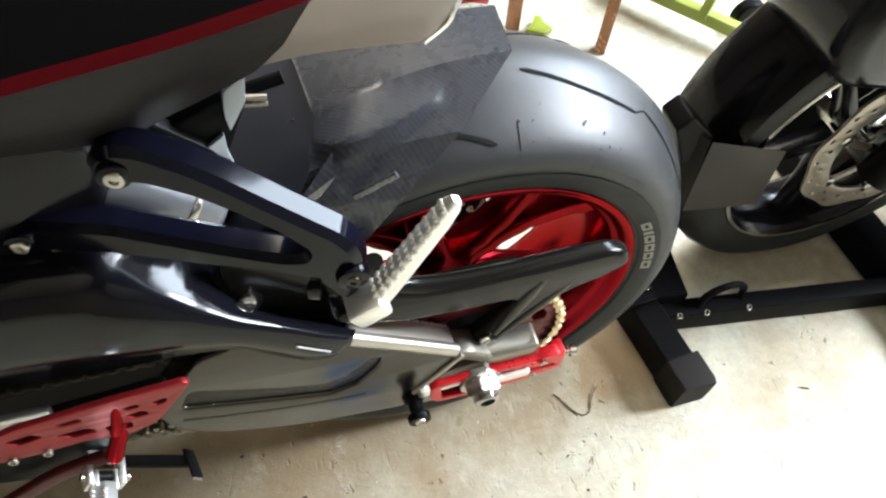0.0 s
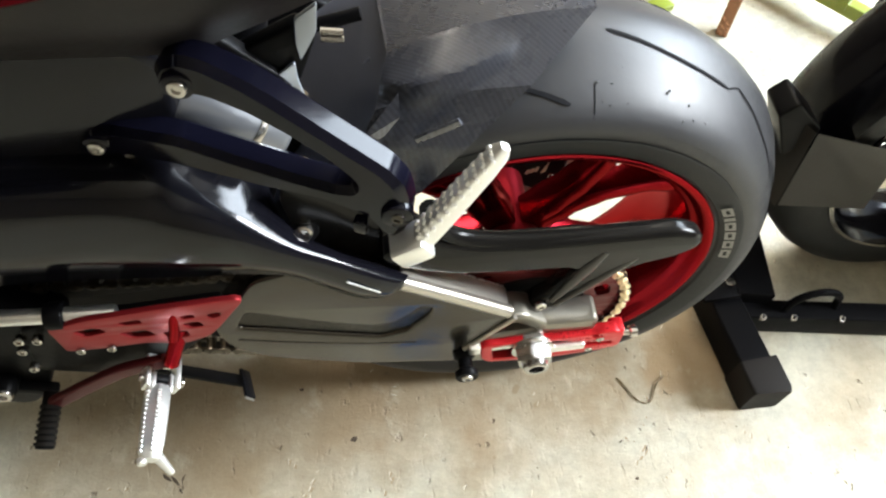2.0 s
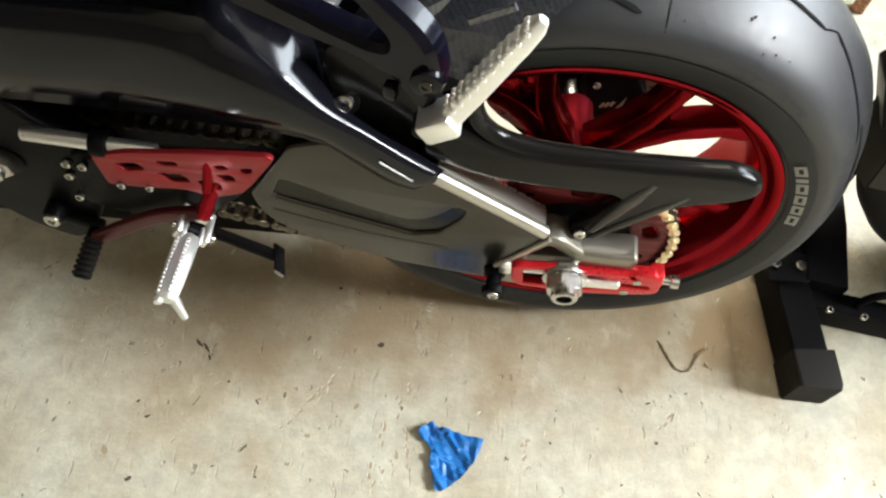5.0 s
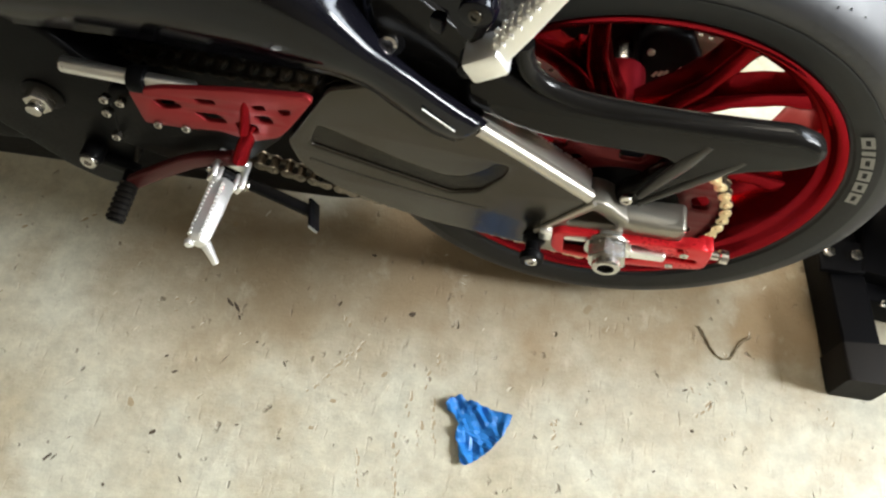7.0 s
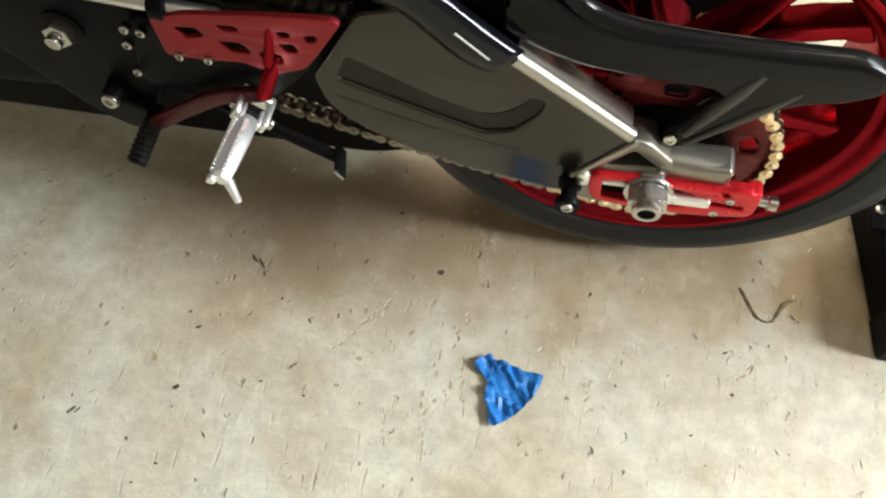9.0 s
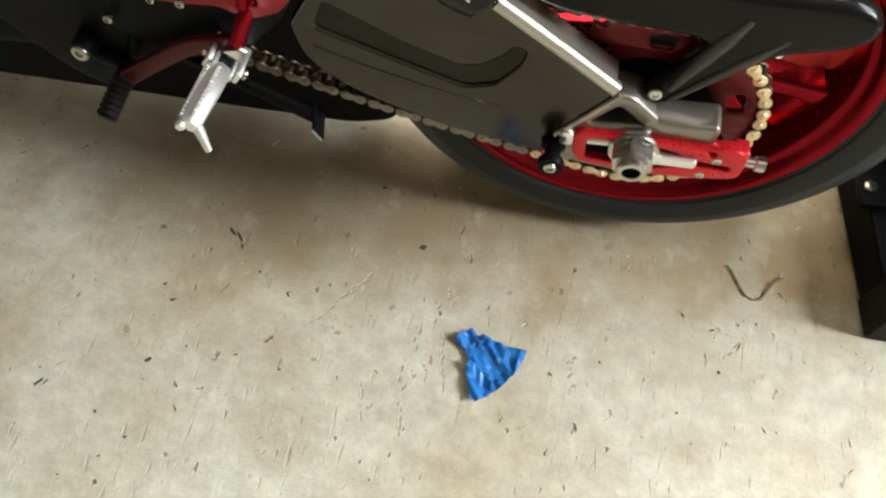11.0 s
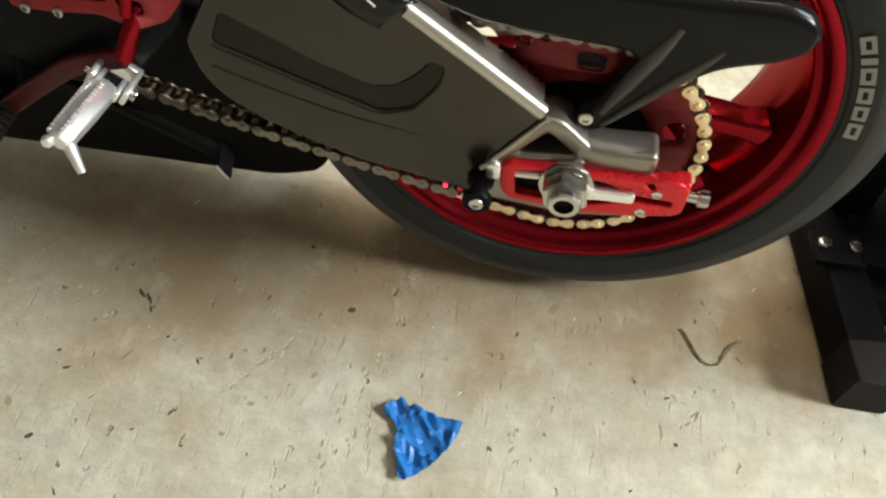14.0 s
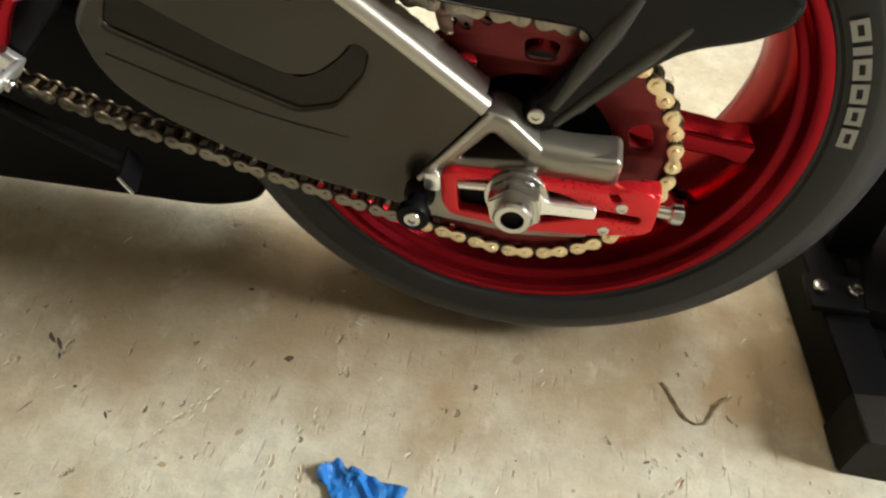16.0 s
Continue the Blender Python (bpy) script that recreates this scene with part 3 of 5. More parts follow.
def drive():
    holes = [ring_pts(0, 0, .070, 48)]
    for k in range(5):
        a = radians(72 * k + 17)
        arc = [(q * math.cos(a + d), q * math.sin(a + d)) for q, d in ((.099, -.14), (.101, 0), (.099, .14), (.083, .13), (.082, 0), (.083, -.13))]
        holes.append(rounded(arc, .006))
        b = a + radians(36)
        holes.append(ring_pts(.090 * math.cos(b), .090 * math.sin(b), .0075, 14))
    bm = sprocket_mesh(46, RS, holes, .006)
    bm.transform(Matrix.Translation((0, CY, ZC)) @ Matrix.Rotation(radians(90), 4, "X"))
    spr = part("rear_sprocket", bm, SPROCKRED, bike, "red anodised rear sprocket with cut-outs")
    part("carrier", lathe([(.030, -.120), (.050, -.119), (.074, -.1215), (.078, -.119), (.078, -.110), (.060, -.100), (.055, -.070)], 64, centre=(0, 0, ZC)), SATIN, bike, "black sprocket carrier")
    for k in range(5):
        a = radians(72 * k + 56)
        socket_bolt("carrier_nut", (.062 * math.cos(a), CY - .0035, ZC + .062 * math.sin(a)), (0, -1, 0), .0075, .006, spr)
    bm = sprocket_mesh(16, RF, [ring_pts(0, 0, .012, 16)], .007)
    bm.transform(Matrix.Translation((FRONT.x, CY, FRONT.y)) @ Matrix.Rotation(radians(90), 4, "X"))
    part("front_sprocket", bm, SATIN, bike, "dark front sprocket")

    def figure(half, waist, y0, y1):
        ring = []
        for s in (1, -1):
            for i in range(9):
                a = radians(-115 + 230 * i / 8) + (0 if s > 0 else math.pi)
                ring.append((PITCH / 2 * s + half * math.cos(a), half * math.sin(a)))
            ring.append((0, waist * s))
        bm = outline(ring, (), abs(y1 - y0), .0004, 1)
        bm.transform(Matrix.Translation((0, (y0 + y1) / 2, 0)) @ Matrix.Rotation(radians(90), 4, "X"))
        return bm

    def link(outer):
        w = .0092 if outer else .0070
        bms = [figure(.0066, .0035, -w, -w + .0021), figure(.0066, .0035, w - .0021, w)]
        for s in (-1, 1):
            if outer:
                pin = rod((s * PITCH / 2, -w - .0014, 0), (s * PITCH / 2, w + .0014, 0), .0029, 10, .0006)
                for f in pin.faces:
                    f.material_index = 1
                bms.append(pin)
            else:
                bms.append(rod((s * PITCH / 2, -w + .002, 0), (s * PITCH / 2, w - .002, 0), .0050, 10))
        bm = join(*bms)
        me = bpy.data.meshes.new("link")
        bmesh.ops.recalc_face_normals(bm, faces=bm.faces)
        bm.to_mesh(me)
        bm.free()
        return me

    meshes = {(o, m.name): finish(link(o), m) for o in (True, False) for m in (GOLD, CHAINDARK, SHADEDCHAIN)}
    for me in meshes.values():
        me.materials.append(PINSTEEL)
    # closed belt line round both sprockets
    d = Vector((FRONT.x, FRONT.y - ZC))
    base = math.atan2(d.y, d.x)
    off = math.acos((RS - RF) / d.length)
    line = []
    steps = 60
    a_top, a_bot = base - off, base + off
    def ext(c, r, a):
        return Vector((c[0] + r * math.cos(a), c[1] + r * math.sin(a)))
    span = (a_top + 2 * math.pi) - a_bot
    for i in range(steps + 1):
        line.append(ext((0, ZC), RS, a_bot + span * i / steps))
    for i in range(1, 30):
        s = i / 30
        p, q = ext((0, ZC), RS, a_top), ext(FRONT, RF, a_top)
        line.append(p.lerp(q, s))
    back = (a_bot) - (a_top)
    for i in range(25):
        line.append(ext(FRONT, RF, a_top + back * i / 24))
    for i in range(1, 30):
        s = i / 30
        p, q = ext(FRONT, RF, a_bot), ext((0, ZC), RS, a_bot)
        line.append(p.lerp(q, s) - Vector((0, .013 * math.sin(math.pi * s))))
    cum = [0.0]
    for i in range(len(line)):
        cum.append(cum[-1] + (line[(i + 1) % len(line)] - line[i]).length)
    n = int(round(cum[-1] / PITCH / 2)) * 2
    step = cum[-1] / n

    def at(s):
        s %= cum[-1]
        for i in range(len(line)):
            if cum[i] <= s <= cum[i + 1]:
                u = (s - cum[i]) / max(1e-9, cum[i + 1] - cum[i])
                return line[i].lerp(line[(i + 1) % len(line)], u)

    chain = part("drive_chain", rod((FRONT.x, CY - .004, FRONT.y), (FRONT.x, CY + .004, FRONT.y), .011), STEEL, bike, "gold drive chain on red sprocket")
    for i in range(n):
        p, q = at(i * step), at((i + 1) * step)
        mid, v = (p + q) / 2, q - p
        m = Matrix.Translation((mid.x, CY, mid.y)) @ Matrix.Rotation(-math.atan2(v.y, v.x), 4, "Y")
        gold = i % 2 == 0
        # shade on the upper and forward runs is put into the link colour
        kind_of = CHAINDARK if not gold or (mid.y > .41 and mid.x < -.10) else SHADEDCHAIN if mid.x < -.10 or (mid.y > .40 and mid.x < .06) else GOLD
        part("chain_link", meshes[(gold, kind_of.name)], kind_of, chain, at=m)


drive()


# ---- swingarm, adjuster, guards ----
def swingarm():
    beam = [(-.338, .412), (-.332, .378), (-.318, .355), (-.29, .334), (-.24, .312), (-.19, .295), (-.14, .287), (-.085, .277), (-.078, .312), (-.028, .384), (-.083, .426),
            (-.141, .467), (-.165, .482), (-.20, .497), (-.24, .515), (-.285, .50)]
    pocket = [(-.300, .444), (-.225, .407), (-.178, .390), (-.156, .394), (-.136, .411), (-.127, .424), (-.116, .420), (-.120, .402), (-.142, .372), (-.172, .362), (-.225, .380), (-.314, .412)]
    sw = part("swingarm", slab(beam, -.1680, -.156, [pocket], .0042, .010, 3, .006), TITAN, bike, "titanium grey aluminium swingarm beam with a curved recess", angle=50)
    bm = bmesh.new()
    over = smooth_path([(-.302, -.1662, .446), (-.225, -.1662, .409), (-.178, -.1662, .3915), (-.155, -.1662, .3955), (-.135, -.1662, .4125), (-.126, -.1662, .4255)], 5)
    under = smooth_path([(-.316, -.1642, .410), (-.225, -.1642, .378), (-.172, -.1642, .360), (-.141, -.1642, .370), (-.119, -.1642, .401), (-.114, -.1645, .420)], 5)
    rows = [(bm.verts.new(a), bm.verts.new(a.lerp(b, .5) + Vector((0, .0008, 0))), bm.verts.new(b)) for a, b in zip(over, under)]
    for p, q in zip(rows, rows[1:]):
        for k in (0, 1):
            bm.faces.new((p[k], p[k + 1], q[k + 1], q[k]))
    bmesh.ops.solidify(bm, geom=bm.faces[:], thickness=.0015)
    part("recess_floor", bm, TITAN, sw, angle=60)
    part("seam", sweep(smooth_path([(-.318, -.1680, .388), (-.270, -.1680, .372), (-.200, -.1680, .353), (-.134, -.1680, .342)], 5), disc_section(.0011, 8)), TITAN, sw)
    part("beam_core", slab(beam, -.1595, -.132, bevel=.003, r=.010, res=2), TITAN, sw, angle=50)
    far = [(-.40, .50), (-.36, .36), (-.24, .30), (-.085, .268), (.03, .270), (.072, .30), (.070, .352), (.018, .356), (-.028, .388), (-.083, .430), (-.141, .475), (-.20, .555), (-.30, .60)]
    part("far_arm", slab(far, .140, .168, bevel=.006, r=.010, res=2), SATIN, sw, "dark far arm of the swingarm", angle=50)
    # welded rear end: crossed struts, upper stub and lower jaw
    rear = [(-.080, .300), (-.074, .318), (-.030, .384), (-.012, .380), (.018, .353), (.070, .357), (.074, .352), (.073, .329), (.066, .326), (-.03, .328), (-.052, .322), (-.056, .286), (.03, .276), (.06, .281), (.062, .273), (.01, .264), (-.082, .272)]
    tri = [(-.048, .336), (-.024, .366), (.004, .343)]
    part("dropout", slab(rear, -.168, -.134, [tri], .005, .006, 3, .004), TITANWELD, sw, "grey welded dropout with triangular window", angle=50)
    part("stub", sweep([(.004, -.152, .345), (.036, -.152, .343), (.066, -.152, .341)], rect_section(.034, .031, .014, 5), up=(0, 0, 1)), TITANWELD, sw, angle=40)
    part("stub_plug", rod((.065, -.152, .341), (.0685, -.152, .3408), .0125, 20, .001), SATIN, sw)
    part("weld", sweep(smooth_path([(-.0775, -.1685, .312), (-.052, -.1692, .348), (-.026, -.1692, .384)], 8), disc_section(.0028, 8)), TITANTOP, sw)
    part("window_backing", slab([(-.05, .328), (-.02, .372), (.012, .340)], -.136, -.133, bevel=.0005), SATIN, sw)

    # red chain adjuster
    block = [(-.060, .326), (-.052, .331), (.035, .334), (.070, .334), (.080, .338), (.098, .338), (.107, .330), (.107, .300), (.100, .294), (.066, .286), (.010, .279), (-.050, .285), (-.058, .296)]
    slot = [(-.047, .322), (-.025, .327), (.012, .327), (.036, .324), (.050, .318), (.060, .314), (.096, .3125), (.096, .3055), (.060, .306), (.018, .290), (-.044, .292)]
    hole = [(.068, .331), (.074, .333), (.079, .326), (.073, .324)]
    adj = part("chain_adjuster", slab(block, -.176, -.162, [slot, hole], .0018, .005, 2, .004), REDANO, bike, "bright red anodised chain adjuster block")
    part("slot_floor", slab([(-.05, .325), (.04, .328), (.10, .316), (.10, .303), (.015, .287), (-.047, .289)], -.166, -.160, bevel=.001), SATIN, adj)
    part("slider", slab([(-.012, .334), (.010, .336), (.024, .318), (.062, .3195), (.062, .3075), (.024, .3055), (.012, .298), (-.012, .300)], -.181, -.166, bevel=.002, r=.004), SILVER, adj, "bare alloy axle slider finger")
    part("rail", rod((-.046, -.171, .316), (-.018, -.171, .318), .0042), SILVER, adj)
    part("end_block", box(.014, .016, .018, pose(-.066, -.168, .316, 0, 0, 0), .003), SILVER, adj)
    for x, z in ((.080, .320), (.071, .294)):
        socket_bolt("screw", (x, -.176, z), (0, -1, 0), .0048, .0012, adj)
    part("end_cap", box(.016, .019, .026, Matrix.Translation((.0985, -.1658, .3240)), .003, 3), REDANO, adj)
    adjb = part("adjuster_bolt", rod((.105, -.166, .314), (.124, -.166, .313), .0048), STEEL, adj, "steel adjuster bolt")
    bm = bmesh.new()
    bmesh.ops.create_cone(bm, cap_ends=True, segments=6, radius1=.0085, radius2=.0085, depth=.009)
    bmesh.ops.bevel(bm, geom=bm.edges[:], offset=.0008, segments=1, affect="EDGES")
    bm.transform(Matrix.Translation((.123, -.166, .313)) @ Matrix.Rotation(radians(90), 4, "Y"))
    part("bolt_head", bm, STEEL, adjb)
    # axle nut
    bm = bmesh.new()
    bmesh.ops.create_cone(bm, cap_ends=True, segments=6, radius1=.0220, radius2=.0220, depth=.016)
    bmesh.ops.bevel(bm, geom=bm.edges[:], offset=.0015, segments=2, affect="EDGES")
    bm.transform(Matrix.Translation((0, -.188, .318)) @ Matrix.Rotation(radians(90), 4, "X") @ Matrix.Rotation(radians(12), 4, "Z"))
    nut = part("axle_nut", bm, STEEL, bike, "large steel axle nut")
    part("axle_end", lathe([(.0090, -.190), (.0090, -.205), (.0135, -.205), (.0150, -.203), (.0150, -.190)], 32, centre=(0, 0, .318)), STEEL, nut, "hollow steel axle end")
    part("bore", lathe([(.0001, -.1995), (.0096, -.1995)], 24, centre=(0, 0, .318)), SATIN, nut)
    part("washer", lathe([(.008, -.180), (.0245, -.180), (.0250, -.178), (.0250, -.176)], 32, centre=(0, 0, .318)), STEEL, nut)
    # paddock stand spool
    sp = part("stand_spool", lathe([(.0001, -.198), (.0125, -.198), (.0135, -.196), (.0135, -.190), (.0085, -.186), (.0085, -.176), (.0125, -.172), (.0135, -.162), (.0001, -.162)], 28, centre=(-.077, 0, .296)), SATIN, bike, "black paddock stand spool")
    socket_bolt("bolt", (-.077, -.198, .296), (0, -1, 0), .0070, .0025, sp)

    # black cover on the forward half: side flank, rounded shoulder, broad top that narrows to the rear
    low = [(-.170, -.170, .4535), (-.192, -.173, .467), (-.220, -.173, .492), (-.247, -.173, .516), (-.285, -.173, .527), (-.330, -.172, .528), (-.38, -.170, .530), (-.46, -.168, .532), (-.62, -.165, .525)]
    crest = [(-.146, -.169, .476), (-.169, -.171, .496), (-.206, -.171, .529), (-.238, -.172, .552), (-.262, -.172, .571), (-.290, -.172, .594), (-.330, -.168, .616), (-.38, -.163, .631), (-.62, -.156, .622)]
    inner = [(-.139, -.152, .466), (-.166, -.150, .486), (-.208, -.150, .519), (-.236, -.146, .545), (-.253, -.134, .566), (-.259, -.114, .580), (-.287, -.100, .610), (-.36, -.098, .646), (-.62, -.102, .650)]
    bm = bmesh.new()
    rows = []
    for a, b, c in zip(smooth_path(low, 5), smooth_path(crest, 5), smooth_path(inner, 5)):
        ring = [a + Vector((0, .035, .002)), a + Vector((0, .004, -.0035)), a, a.lerp(b, .45) + Vector((0, -.003, 0)), a.lerp(b, .8) + Vector((0, -.002, 0)), b,
                b.lerp(c, .30) + Vector((.0015, 0, .0035)), b.lerp(c, .72) + Vector((.001, 0, .003)), c, c + Vector((0, .005, -.006)), c + Vector((0, .008, -.045))]
        rows.append([bm.verts.new(p) for p in ring])
    for p, q in zip(rows, rows[1:]):
        for k in range(len(p) - 1):
            bm.faces.new((p[k], p[k + 1], q[k + 1], q[k]))
    bm.faces.new(rows[0])
    part("swingarm_cover", bm, COVERBLACK, bike, "glossy black cover on the swingarm", angle=70)
    part("cover_lip", sweep([(-.197, -.1765, .5030), (-.168, -.1750, .4755)], rect_section(.0012, .0018, .0004)), SILVER, bike)
    # highlight along the beam's top, put in as a paler strip and edge
    part("top_strip", sweep([(-.1465, -.1505, .4722), (-.09, -.1505, .4315), (-.033, -.1505, .3895)], rect_section(.003, .030, .0012), up=(0, -1, 0)), TITANTOP, sw, "top face of the beam with its highlight in the colour", angle=50)
    part("highlight_edge", sweep([(-.148, -.1608, .4672), (-.09, -.1608, .4259), (-.032, -.1608, .3834)], disc_section(.0078, 24)), TITANTOP, sw, "edge of the beam with a painted highlight")
    # weld bead along the back of the beam's top
    bead = bpy.data.meshes.new("weld_bead")
    bm = bmesh.new()
    bmesh.ops.create_uvsphere(bm, u_segments=8, v_segments=6, radius=.0023)
    bm.to_mesh(bead)
    bm.free()
    finish(bead, SILVER, 80)
    for k in range(34):
        p = Vector((-.150, -.133, .4738)).lerp(Vector((-.036, -.133, .3885)), (k + .25 * math.sin(k * 2.3)) / 33)
        part("weld_bead", bead, SILVER, sw, at=Matrix.Translation(p))

    # chain guard with its forward tongue and bolted leg
    fin = [(-.165, .548), (-.125, .529), (-.10, .513), (-.074, .504), (-.026, .500), (.05, .500), (.126, .502), (.148, .494), (.158, .481), (.154, .466), (.133, .453), (.105, .444), (.091, .437),
           (.071, .419), (.047, .392), (.021, .362), (.006, .358), (-.008, .366), (-.004, .382), (.011, .396), (.028, .428), (.033, .440), (.024, .447), (-.011, .449), (-.049, .451), (-.09, .455), (-.12, .464), (-.165, .484)]
    guard = part("chain_guard", slab(fin, -.153, -.130, bevel=.0085, r=.008, res=5), GUARD, bike, "dark carbon chain guard with a tapered tail", angle=60)
    tongue = [(-.246, .585), (-.242, .603), (-.228, .608), (-.200, .588), (-.165, .556), (-.125, .530), (-.11, .50), (-.12, .478), (-.163, .482), (-.205, .492), (-.240, .528)]
    part("tongue", slab(tongue, -.140, -.124, bevel=.002, r=.014, res=4), GUARD, guard, "flat carbon tongue of the guard bolted beside the swingarm", angle=60)
    part("guard_rim", sweep(smooth_path([(-.119, -.141, .560), (-.117, -.141, .545), (-.108, -.141, .525), (-.085, -.141, .507), (-.04, -.141, .496), (.04, -.141, .4935), (.11, -.141, .4945), (.145, -.141, .488)], 8), disc_section(.0095, 16),
         [1.0] * 34 + [1 - .5 * i / 22 for i in range(23)]), GUARD, guard, angle=60)
    # leg ribs, paler than the guard: their highlight is in the colour
    for a, b, w in (((.058, -.1515, .476), (.016, -.1535, .386), .008), ((.094, -.1510, .460), (.019, -.1530, .372), .0065)):
        a, b = Vector(a), Vector(b)
        part("leg_rib", sweep([a, a.lerp(b, .3), a.lerp(b, .6), b], disc_section(w, 14), [(.5, .35), (1.0, .55), (.85, .6), (.45, .5)], up=(0, -1, 0)), RIBGREY, guard, "smooth pressed rib with its highlight in the colour", angle=60)
    # unseen flange, added to shade the chain and the sprocket's top
    part("shade_flange", box(.17, .030, .006, Matrix.Translation((-.035, -.117, .452)), .002), GUARD, guard)
    socket_bolt("bolt", (.005, -.156, .379), (0, -1, .15), .0066, .0026, guard)
    part("bolt_washer", rod((-.231, -.139, .540), (-.231, -.1425, .5412), .0135, 24, .001), SATIN, guard)
    socket_bolt("flange_bolt", (-.231, -.1425, .5412), (0, -1, .35), .0088, .006, guard)


swingarm()

# ---- hugger, tail, pillion bracket ----
def hugger():
    """A folded carbon shell over the top of the tyre: flat crown, crease, sloping flank."""
    lines = [[(.041, .085, .640), (-.150, .085, .610)], [(.041, .035, .674), (-.150, .030, .648)], [(.031, -.036, .682), (-.146, -.046, .652)], [(-.030, -.090, .651), (-.160, -.092, .636)],
             [(-.086, -.112, .600), (-.178, -.106, .602)], [(-.125, -.117, .550), (-.200, -.113, .560)]]
    def lift(x, y):
        """Height of the moulded duct: a slow rise to a sharp lip that drops onto the flank."""
        q = (x + .158) / .118
        if not 0 < q < 1:
            return 0.0
        w = math.sin(math.pi * q ** .62)
        lip, root = -.060 - .024 * w ** .8, -.052 + .030 * w
        if y > root:
            return 0.0
        if y >= lip:
            v = (root - y) / (root - lip)
            return .011 * w ** .6 * v ** 1.4
        return .011 * w ** .6 * max(0.0, 1 - (lip - y) / .011)

    bm = bmesh.new()
    rows = []
    n, cuts = 64, 14
    for i in range(n + 1):
        u = i / n
        fold = []
        for k, (a, b) in enumerate(lines):
            p = Vector(a).lerp(Vector(b), u)
            p.z += (.012 if k < 3 else .005) * math.sin(math.pi * u)
            fold.append(p)
        row = []
        for p, q in zip(fold, fold[1:]):
            row += [p.lerp(q, j / cuts) for j in range(cuts)]
        row.append(fold[-1])
        rows.append([bm.verts.new(p + Vector((0, -.3, 1)) * lift(p.x, p.y)) for p in row])
    for p, q in zip(rows, rows[1:]):
        for j in range(len(p) - 1):
            bm.faces.new((p[j], p[j + 1], q[j + 1], q[j]))
    bmesh.ops.solidify(bm, geom=bm.faces[:], thickness=-.0025)
    hug = part("hugger", bm, CARBON, bike, "glossy carbon fibre rear hugger with a moulded duct", angle=24)

    def facets(name, pts, tris):
        bm = bmesh.new()
        vs = [bm.verts.new(p) for p in pts]
        for t in tris:
            bm.faces.new([vs[i] for i in t])
        part(name, bm, CARBON, hug, angle=8)

    facets("crease", [(-.140, -.090, .652), (-.176, -.106, .612), (-.160, -.104, .606), (-.140, -.100, .634)], [(0, 1, 3), (1, 2, 3), (2, 0, 3)])
    part("slot_moulding", sweep([(-.128, -.1120, .618), (-.092, -.1145, .640)], rect_section(.004, .007, .0015)), CARBON, hug)
    bm = lathe([(.330, -.100), (.338, -.088), (.341, -.05), (.341, .05), (.338, .088)], 24, -82, -24, centre=(0, 0, ZC))
    bmesh.ops.solidify(bm, geom=bm.faces[:], thickness=.003)
    part("front_shell", bm, SHELLBLACK, hug, "smooth dark front shell of the hugger", angle=40)
    part("shell_rib", sweep([on_tread(-28, -.02, .020), on_tread(-44, -.045, .020), on_tread(-58, -.06, .022)], rect_section(.004, .006, .001)), SHELLBLACK, hug)
    return hug


hugger()


